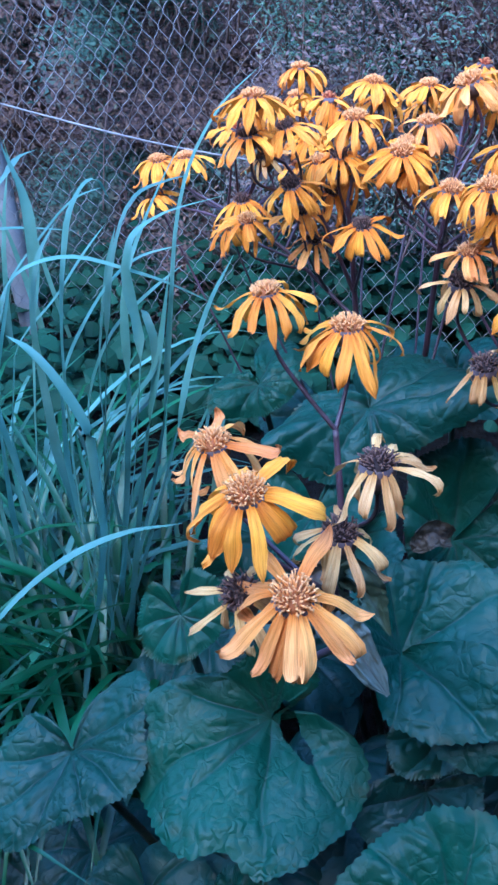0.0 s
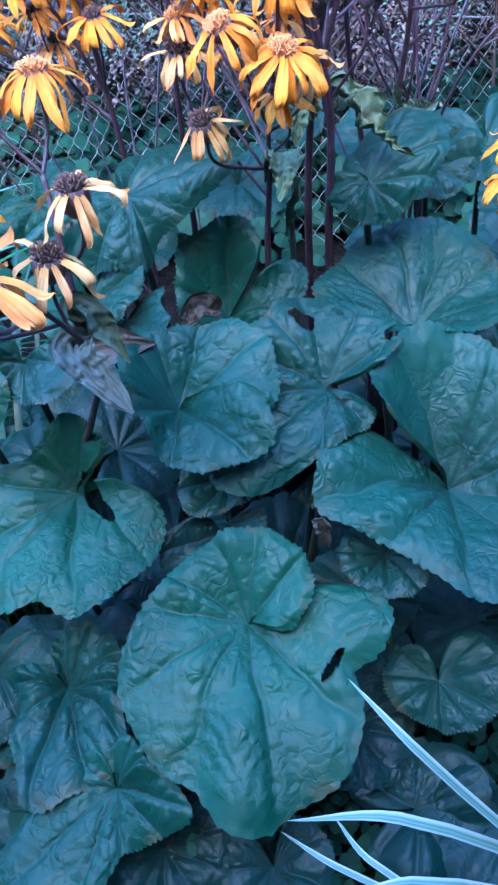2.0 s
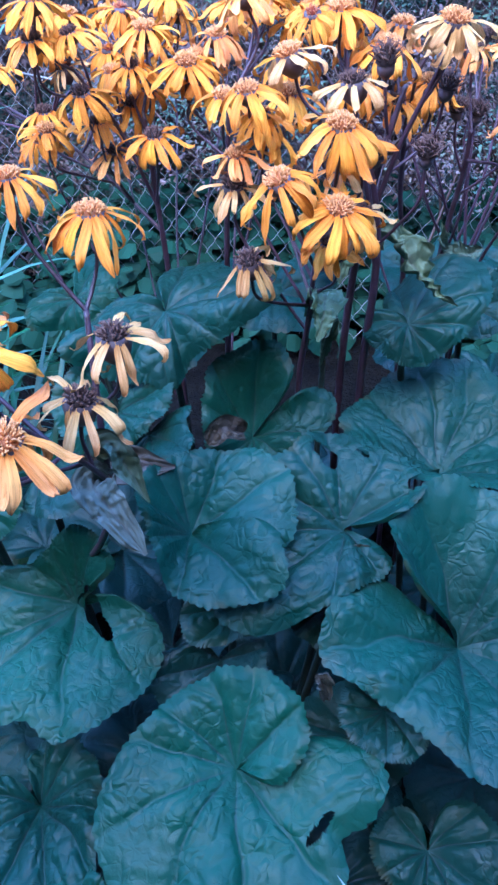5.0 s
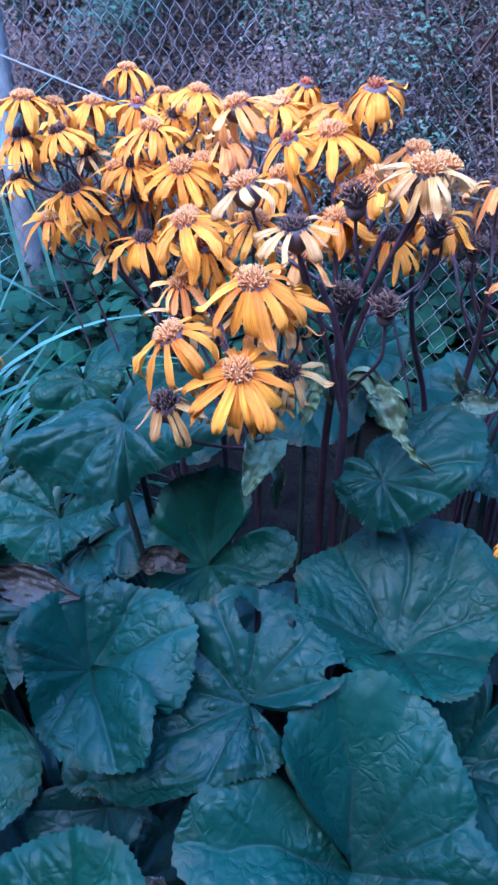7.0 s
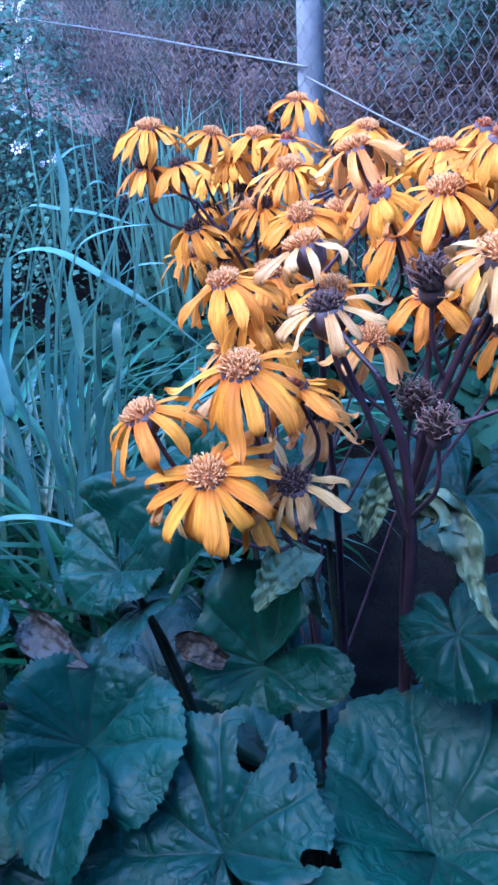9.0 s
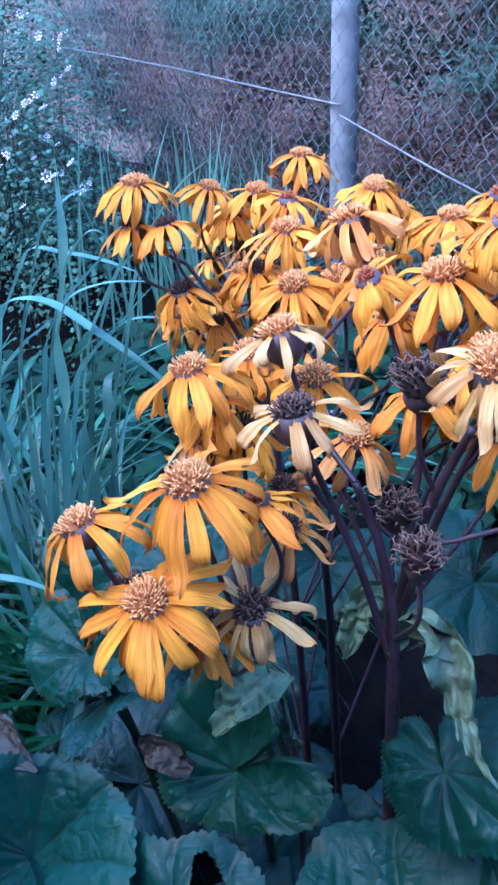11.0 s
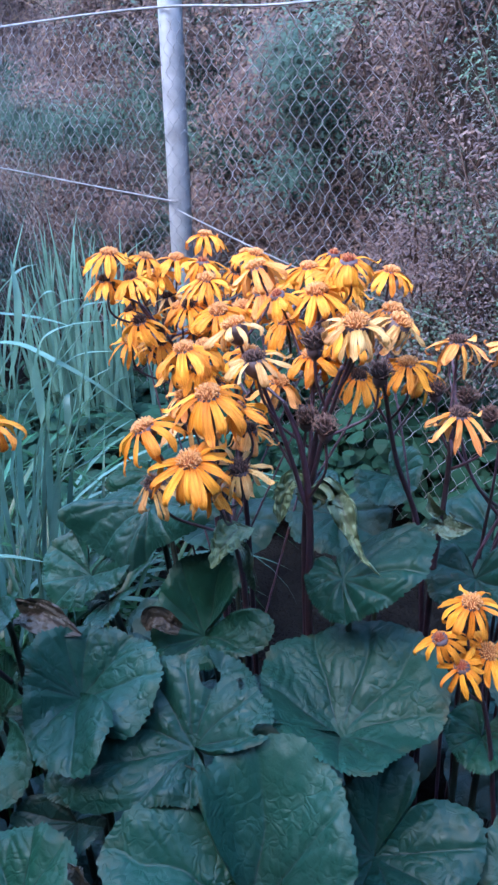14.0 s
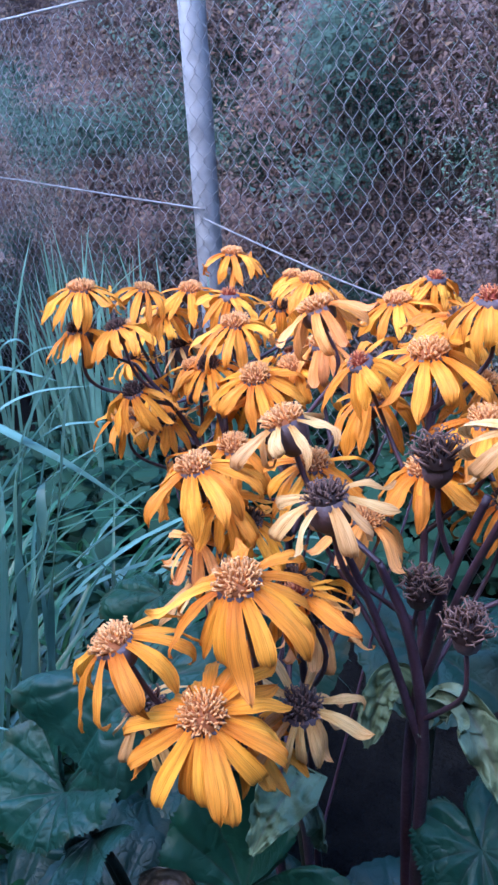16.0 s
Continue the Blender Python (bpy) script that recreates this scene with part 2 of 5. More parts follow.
def tube_data(pts, r0, r1, sides=7, verts=None, faces=None, cap=False):
    verts = [] if verts is None else verts
    faces = [] if faces is None else faces
    off = len(verts)
    n = len(pts)
    ref = Vector((0.31, 0.87, 0.21))
    for i, p in enumerate(pts):
        t = (pts[min(i + 1, n - 1)] - pts[max(i - 1, 0)]).normalized()
        a = t.cross(ref)
        a = a.normalized() if a.length > 1e-4 else t.orthogonal().normalized()
        b = t.cross(a)
        r = r0 + (r1 - r0) * i / (n - 1)
        for k in range(sides):
            w = 2 * math.pi * k / sides
            verts.append(p + r * (math.cos(w) * a + math.sin(w) * b))
    for i in range(n - 1):
        for k in range(sides):
            k2 = (k + 1) % sides
            faces.append((off + i * sides + k, off + i * sides + k2, off + (i + 1) * sides + k2, off + (i + 1) * sides + k))
    faces.append(tuple(off + (n - 1) * sides + k for k in range(sides)))
    return verts, faces


def tube(name, pts, r0, r1, material, parent, sides=7, per=6, label=""):
    v, f = tube_data(smooth_line(pts, per), r0, r1, sides)
    return put(name, mesh_of(name, v, f, material), parent, None, label)


VEINS = [math.radians(a) for a in (0, 29, -32, 61, -60, 97, -99, 138, -141)]


def along_rim(keys, a):
    """A smooth open curve through (degrees, value) pairs."""
    if a <= keys[0][0]:
        return keys[0][1]
    for k in range(len(keys) - 1):
        (a0, v0), (a1, v1) = keys[k], keys[k + 1]
        if a <= a1:
            s = (a - a0) / (a1 - a0)
            before, after = keys[max(0, k - 1)], keys[min(len(keys) - 1, k + 2)]
            m0 = (v1 - before[1]) / (a1 - before[0]) * (a1 - a0)
            m1 = (after[1] - v0) / (after[0] - a0) * (a1 - a0)
            m0, m1 = (max(-0.05, min(0.05, m)) for m in (m0, m1))
            return (2 * s**3 - 3 * s**2 + 1) * v0 + (s**3 - 2 * s**2 + s) * m0 + (3 * s**2 - 2 * s**3) * v1 + (s**3 - s**2) * m1
    return keys[-1][1]


def from_sinus(sinus, rim):
    """Puts the rim's keys in order from one lobe, round the leaf, to the other."""
    return sorted((sinus + (a - sinus) % 360, r, h) for a, r, h in rim)


def leaf(plant, at, up, rim, seed=0, wave=0.045, holes=(), material=None, nt=330, nr=48, lap=16.0, over=1.0, pleat=1.0, arch_up=0.10, keyhole=26.0):
    """A round heart-shaped leaf. at: where the stalk joins. up: its axis. rim: degrees from the front, reach and rise of its edge,
    from one lobe to the other. lap: the degrees by which each lobe runs on past its last key, over: which one lies on top.
    holes: x, y, two radii and turn of holes that slugs have eaten."""
    rng = random.Random(seed)
    c = Vector(at)
    n = Vector(up).normalized()
    y = Vector((0, -1, 0))
    y = (y - y.dot(n) * n).normalized()
    x = y.cross(n)
    ph = [rng.uniform(0, 6.28) for _ in range(6)]
    far, high = [(a, r) for a, r, _ in rim], [(a, h) for a, _, h in rim]
    size = sum(r for _, r in far) / len(far)
    first, last = far[0][0] - lap, far[-1][0] + lap
    midrib = math.radians((first + last) / 2)
    veins = [midrib + b + rng.uniform(-0.11, 0.11) for b in VEINS]
    reach, rise, teeth, turn, open_way = [], [], [], [], []
    for k in range(nt + 1):
        a = first + (last - first) * k / nt
        w = math.radians(a)
        r = max(0.012, along_rim(far, a))
        end = min(a - first, last - a)
        round_off = math.sqrt(max(0.0, 1 - (1 - min(1.0, end / (1.7 * lap))) ** 2))
        short = 0.16 + 0.84 * round_off
        r *= short
        r *= 1 + 0.010 * math.sin(6 * w + ph[0]) + 0.010 * math.sin(11 * w + ph[1])
        turn.append(w)
        open_way.append((1 if a - first < last - a else -1) * math.radians(keyhole) * math.exp(-((end / 45) ** 2)))
        reach.append(r)
        teeth.append((0.0, 0.8, 0.9, 0.5)[k % 4] * (0.0026 + 0.0010 * math.sin(17 * w + ph[2])) * rng.uniform(0.5, 1.25))
        h = along_rim(high, a) * short
        h += over * 0.0055 * (math.exp(-(((last - a) / 30) ** 2)) - math.exp(-(((a - first) / 30) ** 2)))
        rise.append(h + 0.02 * size * math.exp(-((end / 14) ** 2)))
    verts, uvs, vein, rims = [], [], [], []
    for i in range(nr + 1):
        u = (i / nr) ** 0.9
        inner = min(1, u * 3)
        edge = 1 if u < 0.86 else (1 - u) / 0.14
        for k in range(nt + 1):
            w = turn[k] + open_way[k] * math.exp(-((u / 0.24) ** 2))
            r = reach[k] * u + teeth[k] * max(0.0, u - 0.93) / 0.07
            px, py = r * math.sin(w), r * math.cos(w)
            bent = w + (0.22 * noise.noise(Vector((px * 8 + seed, py * 8, 7.7))) + 0.08 * noise.noise(Vector((px * 24, py * 24 + seed, 1.7)))) * min(1, u * 2)
            z = rise[k] * u ** 1.25
            # sunk where the stalk joins, arched over and rolled down towards the rim
            z += arch_up * size * math.sin(math.pi * u**0.8) * (0.8 + 0.35 * math.sin(2 * w + ph[1]))
            z -= 0.05 * size * max(0.0, u - 0.72) ** 2 / 0.0784 * (0.7 + 0.6 * noise.noise(Vector((math.cos(w) * 1.7 + seed, math.sin(w) * 1.7, 3.3))))
            z += wave * size * u * u * (math.sin(4 * w + ph[3]) * 0.4 + math.sin(7 * w + ph[4]) * 0.4 + 0.3 * math.sin(13 * w + ph[5]))
            near = 9.0
            for b in veins:
                d = (bent - b + math.pi) % (2 * math.pi) - math.pi
                if abs(d) < 1.2 and abs(math.sin(d)) * r < near:
                    near = abs(math.sin(d)) * r
            trunk = math.exp(-((near / (0.0005 + 0.0010 * (1 - u))) ** 2))
            z += pleat * 0.0018 * (1 - math.exp(-near / 0.0026)) * inner * (0.3 + 0.7 * edge)
            z += pleat * 0.0050 * (1 - math.exp(-near / 0.016)) * inner * (0.4 + 0.6 * edge)
            # side veins run out from each main vein, and the blade swells unevenly between them
            wob = noise.noise(Vector((px * 26 + seed, py * 26, 2.0)))
            phase = (r * 0.95 - near * 0.85) / 0.021 + 1.5 * wob + ph[0]
            saw = abs((phase % 1.0) - 0.5) * 2
            away = min(1.0, near / 0.006)
            q = noise.noise(Vector((px * 85 + seed, py * 85, 0.3)))
            q2 = noise.noise(Vector((px * 20 + seed, py * 20, 5.3)))
            q3 = noise.noise(Vector((px * 170 + seed, py * 170, 3.9)))
            z += pleat * 0.0020 * (1 - saw * saw) * (0.75 + 0.7 * q2) * away * inner * (0.25 + 0.75 * edge)
            z += pleat * (0.0012 * q + 0.0066 * q2 + 0.0006 * q3) * min(1, u * 4)
            side_vein = max(0.0, saw - 0.86) / 0.14 * away
            verts.append(c + x * px + y * py + n * z)
            uvs.append((px * 4 + 0.5, py * 4 + 0.5))
            vein.append(min(1.0, 0.75 * trunk * min(1, 4 * u) * (1 - u) + 0.08 * side_vein * edge))
            rims.append(max(0.0, u - 0.84) * 4)
    faces = []
    w1 = nt + 1
    for i in range(nr):
        um = ((i + 0.5) / nr) ** 0.9
        for k in range(nt):
            am = (turn[k] + turn[k + 1]) / 2
            hx, hy = reach[k] * um * math.sin(am), reach[k] * um * math.cos(am)
            gone = False
            for h0, h1, ha, hb, hr in holes:
                dx, dy = hx - h0, hy - h1
                ex, ey = dx * math.cos(hr) + dy * math.sin(hr), -dx * math.sin(hr) + dy * math.cos(hr)
                gone = gone or (ex / ha) ** 2 + (ey / hb) ** 2 < 1 + 0.25 * math.sin(3 * math.atan2(ey, ex) + seed)
            if not gone:
                faces.append((i * w1 + k, (i + 1) * w1 + k, (i + 1) * w1 + k + 1, i * w1 + k + 1))
    me = mesh_of("leaf", verts, faces, material or LEAF, uvs, {"vein": vein, "rim": rims})
    ob = put("leaf", me, plant)
    b0 = Vector((c.x * 0.6 + plant.location.x * 0.4, c.y * 0.6 + plant.location.y * 0.4 + 0.05, 0.0))
    mid = c.lerp(b0, 0.35) - n * 0.02
    stalk = smooth_line([c - n * 0.001, c - n * 0.025, mid, b0], 5)
    v, f = tube_data(stalk, 0.0034, 0.0055, 6)
    o = new("leaf_stalk", mesh_of("leaf_stalk", v, f, PETIOLE))
    o.parent = ob
    return ob


def plain_rim(rng, r, sinus, rise=0.01):
    return tuple((sinus + a, r * rng.uniform(0.88, 1.12), rise + rng.uniform(-0.02, 0.02)) for a in (24, 75, 128, 180, 232, 285, 336))


def petal_mesh(name, rng, length, width, start, end, power, material, curl=0.0, twist=0.0, nl=11, nw=6):
    verts, faces, uvs = [], [], []
    px, pz, ang = 0.0, 0.0, 0.0
    sway, wave, ph = rng.uniform(-0.14, 0.14), rng.uniform(0.010, 0.035), rng.uniform(0, 6.28)
    notch = rng.uniform(0.0, 0.06)
    for i in range(nl + 1):
        s = i / nl
        ang = start + (end - start) * s**power - curl * max(0, s - 0.75) * 4
        if i:
            px += math.cos(ang) * length / nl
            pz += math.sin(ang) * length / nl
        half = width * 0.5 * (0.5 + 0.5 * math.sin(min(1.0, s * 1.2) * math.pi / 2)) * (1.0 if s < 0.62 else max(0.12, 1 - ((s - 0.62) / 0.40) ** 1.9))
        tw = twist * s
        for k in range(nw + 1):
            v = k / nw * 2 - 1
            groove = 0.10 * width * (0.5 * math.cos(v * math.pi * 2.0) - 0.9 * v * v)
            yy, zz = v * half, 1.5 * groove * (1 - 0.4 * s)
            yy, zz = yy * math.cos(tw) - zz * math.sin(tw), yy * math.sin(tw) + zz * math.cos(tw)
            back = notch * length * (0.0 if i < nl else (0.5 + 0.5 * math.cos(v * math.pi * 3)))
            lift = wave * length * s * (math.sin(9 * s + ph + 1.3 * v) + 0.7 * v * math.sin(17 * s + 2 * ph))
            zz += lift
            verts.append((px - back - zz * math.sin(ang), yy + sway * length * s * s + 0.6 * wave * length * s * math.sin(7 * s + ph), pz + zz * math.cos(ang)))
            uvs.append((s, (v + 1) / 2))
    for i in range(nl):
        for k in range(nw):
            a = i * (nw + 1) + k
            faces.append((a, a + nw + 1, a + nw + 2, a + 1))
    return mesh_of(name, verts, faces, material, uvs)


prng = random.Random(5)
FRESH = [petal_mesh("petal", prng, prng.uniform(0.035, 0.044), prng.uniform(0.0080, 0.0108), radians(prng.uniform(-32, 4)), radians(prng.uniform(-100, -48)), prng.uniform(0.6, 1.1), PETAL, prng.choice((0, 0, 0.9, -1.1, 1.7, -1.8)), prng.uniform(-0.5, 0.5)) for _ in range(18)]
FADED = [petal_mesh("petal", prng, prng.uniform(0.036, 0.045), prng.uniform(0.0074, 0.0104), radians(prng.uniform(-34, 6)), radians(prng.uniform(-100, -44)), prng.uniform(0.6, 1.2), PETAL_FADED, prng.choice((0, 1.0, -1.5, 2.2, -2.2)), prng.uniform(-0.8, 0.8)) for _ in range(16)]
PALE = [petal_mesh("petal", prng, prng.uniform(0.029, 0.038), prng.uniform(0.0055, 0.0090), radians(prng.uniform(-40, 8)), radians(prng.uniform(-100, -40)), prng.uniform(0.6, 1.4), PETAL_PALE, prng.choice((0, 1.6, -2.0, 2.6)), prng.uniform(-1.3, 1.3)) for _ in range(14)]


def disc_mesh(name, rng, radius, height, count, material, spike, curl):
    verts, faces = [], []
    rings, segs = 5, 14
    for i in range(rings + 1):
        w = i / rings * math.pi / 2
        for k in range(segs):
            q = 2 * math.pi * k / segs
            verts.append((radius * math.cos(w) * math.cos(q), radius * math.cos(w) * math.sin(q), height * math.sin(w)))
    for i in range(rings):
        for k in range(segs):
            k2 = (k + 1) % segs
            faces.append((i * segs + k, i * segs + k2, (i + 1) * segs + k2, (i + 1) * segs + k))
    tip = [0.0] * len(verts)
    for j in range(count):
        rr = math.sqrt((j + 0.5) / count)
        q = j * 2.39996 + rng.uniform(-0.2, 0.2)
        base = Vector((radius * rr * math.cos(q), radius * rr * math.sin(q), height * math.sqrt(max(0, 1 - rr * rr)) * 0.9))
        out = Vector((math.cos(q) * rr * 0.75, math.sin(q) * rr * 0.75, 1.0 - 0.45 * rr)).normalized()
        ln = spike * rng.uniform(0.65, 1.2)
        p1 = base + out * ln * 0.55
        bend = Vector((rng.uniform(-1, 1), rng.uniform(-1, 1), rng.uniform(-0.3, 0.5))) * curl
        p2 = base + (out + bend * 0.6).normalized() * ln
        tube_data([base, p1, p2], 0.00075, 0.00045, 4, verts, faces)
        for sgn in (1, -1):
            sidev = out.cross(bend + Vector((0.01, 0.02, 0))).normalized() * sgn
            tube_data([p2, p2 + (out * 0.3 + sidev * 0.7 + bend * 0.3) * ln * 0.22, p2 + (sidev * 0.8 - out * 0.1) * ln * 0.26], 0.0004, 0.0003, 3, verts, faces)
        tip.extend([0.25] * 4 + [0.6] * 4 + [1.0] * 4 + [1.0] * 18)
    return mesh_of(name, verts, faces, material, attrs={"tip": tip}, smooth=True)


def calyx_mesh(name, r_top, depth, ribs=12):
    prof = [(0.0, -depth * 1.25), (0.35 * r_top, -depth * 1.15), (0.9 * r_top, -depth * 0.75), (1.02 * r_top, -depth * 0.35), (0.95 * r_top, 0.0), (0.5 * r_top, 0.001)]
    verts, faces, segs = [], [], ribs * 2
    for r, z in prof:
        for k in range(segs):
            q = 2 * math.pi * k / segs
            rr = r * (1 + (0.07 if k % 2 else -0.03))
            verts.append((rr * math.cos(q), rr * math.sin(q), z))
    for i in range(len(prof) - 1):
        for k in range(segs):
            k2 = (k + 1) % segs
            faces.append((i * segs + k, i * segs + k2, (i + 1) * segs + k2, (i + 1) * segs + k))
    return mesh_of(name, verts, faces, CALYX)


DISCS = {
    "tan": [disc_mesh("flower_head", prng, 0.0092, 0.0046, 96, DISC, 0.0040, 0.35) for _ in range(3)],
    "dark": [disc_mesh("flower_head", prng, 0.0084, 0.0048, 70, DISC_DARK, 0.0044, 0.5) for _ in range(2)],
    "red": [disc_mesh("flower_head", prng, 0.006, 0.004, 34, DISC_RED, 0.004, 0.3) for _ in range(2)],
    "dead": [disc_mesh("seed_head", prng, 0.0085, 0.009, 56, DISC_DARK, 0.0085, 1.1) for _ in range(2)],
}
CUP = calyx_mesh("calyx", 0.0098, 0.012)
frng = random.Random(11)
FLOWERS = []


def flower(plant, at, kind="fresh", size=1.0, lean=(0.0, -0.35), disc="tan", petals=None, gap=0.0):
    """One flower head with its calyx and every petal; lean is how far its face tips from upright."""
    z = Vector((lean[0] + frng.uniform(-0.1, 0.1), 0.65 * lean[1] + frng.uniform(-0.1, 0.1), 1.0)).normalized()
    x = z.orthogonal().normalized()
    y = z.cross(x)
    m = Matrix.Translation(at) @ Matrix((x, y, z)).transposed().to_4x4() @ Matrix.Diagonal((1.03 * size, 1.03 * size, 1.03 * size, 1))
    head = put("flower_head" if kind != "dead" else "seed_head", frng.choice(DISCS["dead" if kind == "dead" else disc]), plant, m)
    cup = new("calyx", CUP)
    cup.parent = head
    cup.matrix_basis = Matrix.Diagonal((1.05, 1.05, 1.35 if kind == "pale" else 1.0, 1)) if kind != "dead" else Matrix.Diagonal((0.7, 0.7, 0.9, 1))
    pool = {"fresh": FRESH, "faded": FADED, "pale": PALE, "dead": PALE}[kind]
    count = (petals + 3 if petals else 0) if petals is not None else {"fresh": 16, "faded": 16, "pale": 12, "dead": 0}[kind]
    turn = frng.uniform(0, 6.28)
    rad = 0.0085 if disc != "red" else 0.0055
    for k in range(count):
        a = turn + 2 * math.pi * k / count + frng.uniform(-0.14, 0.14)
        if gap and frng.random() < gap:
            continue
        p = new("petal", frng.choice(pool))
        p.parent = head
        tip = {"fresh": 17, "faded": 24, "pale": 32, "dead": 30}[kind]
        s = frng.uniform(0.86, 1.1)
        p.matrix_basis = (Matrix.Rotation(a, 4, "Z") @ Matrix.Translation((rad, 0, 0.0003 * (k % 3))) @ Matrix.Rotation(radians(frng.uniform(-tip, tip)), 4, "Y")
                          @ Matrix.Rotation(radians(frng.uniform(-14, 14)), 4, "X") @ Matrix.Diagonal((s, frng.uniform(0.85, 1.12), s, 1)))
    FLOWERS.append((plant, Vector(at), z, size, kind))
    return head


def ribbon_data(pts, width, verts, faces, uvs, vdir=None, keel=0.25, pointed=True, nw=2, waist=0.0):
    off = len(verts)
    n = len(pts)
    for i, p in enumerate(pts):
        s = i / (n - 1)
        t = (pts[min(i + 1, n - 1)] - pts[max(i - 1, 0)]).normalized()
        a = t.cross(vdir if vdir is not None else Vector((0, 0, 1)))
        a = a.normalized() if a.length > 1e-3 else Vector((1, 0, 0))
        up = a.cross(t)
        w = width * 0.5 * (min(1.0, 0.55 + 1.2 * s) if s < 0.5 else 1.0) * (1.0 if not pointed or s < 0.55 else max(0.03, 1 - ((s - 0.55) / 0.46) ** 1.7))
        for k in range(nw + 1):
            v = k / nw * 2 - 1
            verts.append(p + a * (v * w) + up * (abs(v) * w * keel))
            uvs.append((s, (v + 1) / 2))
    for i in range(n - 1):
        for k in range(nw):
            q = off + i * (nw + 1) + k
            faces.append((q, q + nw + 1, q + nw + 2, q + 1))


def bract(plant, pts, width, material, name="bract", crinkle=0.3, seed=0, fold=0.8, tail=0.0, face=(0.15, -0.75, 0.62)):
    """A small leaf on a flower stem, folded along its midrib, with wavy edges; face: the way its open side looks."""
    line = smooth_line(pts, 16)
    verts, faces, uvs, vein = [], [], [], []
    nw, n = 20, len(line)
    for i, p in enumerate(line):
        s = i / (n - 1)
        t = (line[min(i + 1, n - 1)] - line[max(i - 1, 0)]).normalized()
        a = t.cross(Vector(face)).normalized()
        up = a.cross(t)
        w = width * 0.5 * math.sin(math.pi * min(0.985, 0.10 + 0.90 * s)) ** 0.75 * (1 - tail * max(0.0, min(1.0, (s - 0.4) / 0.3)))
        w *= 1 + 0.25 * noise.noise(Vector((s * 5, seed, 0.5)))
        f = fold + 0.5 * noise.noise(Vector((s * 3, seed, 4.2)))
        for k in range(nw + 1):
            v = k / nw * 2 - 1
            e = crinkle * (0.6 + 0.8 * s) * w * abs(v) * (0.35 * math.sin(17 * s + 2.0 * v + seed) + 0.35 * math.sin(47 * s + 3.0 * math.sin(9 * s) + (2.0 if v > 0 else 0.0)) + 0.9 * noise.noise(Vector((s * 11, v * 2.6, seed))))
            wrinkle = (0.26 * noise.noise(Vector((s * 9, v * 6, seed))) + 0.24 * noise.noise(Vector((s * 18, v * 13, seed))) + 0.10 * noise.noise(Vector((s * 50, v * 15, seed)))) * w
            verts.append(p + a * (v * w * math.cos(f * abs(v))) + up * (abs(v) * w * math.sin(f) + e + wrinkle) + t * (0.25 * crinkle * w * noise.noise(Vector((s * 9, v * 3, seed + 9.0)))))
            uvs.append((s, (v + 1) / 2))
            vein.append(0.6 if k == nw // 2 else 0.0)
    for i in range(n - 1):
        for k in range(nw):
            q = i * (nw + 1) + k
            faces.append((q, q + nw + 1, q + nw + 2, q + 1))
    return put(name, mesh_of(name, verts, faces, material, uvs, {"vein": vein, "rim": [0.03] * len(verts)}), plant)


def leafy_mass(verts, faces, rng, centre, spread, count, size, slim=1.0):
    for _ in range(count):
        q = Vector((rng.gauss(0, 1), rng.gauss(0, 1), rng.gauss(0, 1)))
        n = (q.normalized() * 0.6 + Vector((0, -0.3, 1))).normalized()
        a = n.orthogonal().normalized()
        a.rotate(Matrix.Rotation(rng.uniform(0, 6.28), 3, n))
        b = n.cross(a) * slim
        p = Vector(centre) + Vector((q.x * spread[0], q.y * spread[1], q.z * spread[2]))
        s = size * rng.uniform(0.6, 1.3)
        o = len(verts)
        for k in range(8):
            w = 2 * math.pi * k / 8
            cx, cy = 0.5 - 0.5 * math.cos(w), 0.34 * math.sin(w) * (1.15 + 0.5 * math.cos(w))
            verts.append(p + a * (s * cx) + b * (s * cy) + n * (s * (0.28 * abs(cy) - 0.25 * cx * cx)))
        faces.extend([(o, o + 1, o + 7), (o + 1, o + 2, o + 6, o + 7), (o + 2, o + 3, o + 5, o + 6), (o + 3, o + 4, o + 5)])


# ---- ground ----
def ground():
    n, verts, faces = 60, [], []
    for i in range(n + 1):
        for k in range(n + 1):
            fx, fy = i / n * 2 - 1, k / n * 2 - 1
            x = 0.2 + 3.0 * fx + 200 * fx**9
            y = 1.0 + 3.0 * fy + 200 * fy**9
            h = 0.03 * noise.noise(Vector((x * 3, y * 3, 0))) if abs(fx) < 0.9 and abs(fy) < 0.9 else 0
            verts.append((x, y, h - 0.01))
    for i in range(n):
        for k in range(n):
            a = i * (n + 1) + k
            faces.append((a, a + n + 1, a + n + 2, a + 1))
    tagged(put("ground", mesh_of("ground", verts, faces, SOIL)), "dark bare garden soil, blackened further for shade under the plants", "ground", kind="structure")


ground()


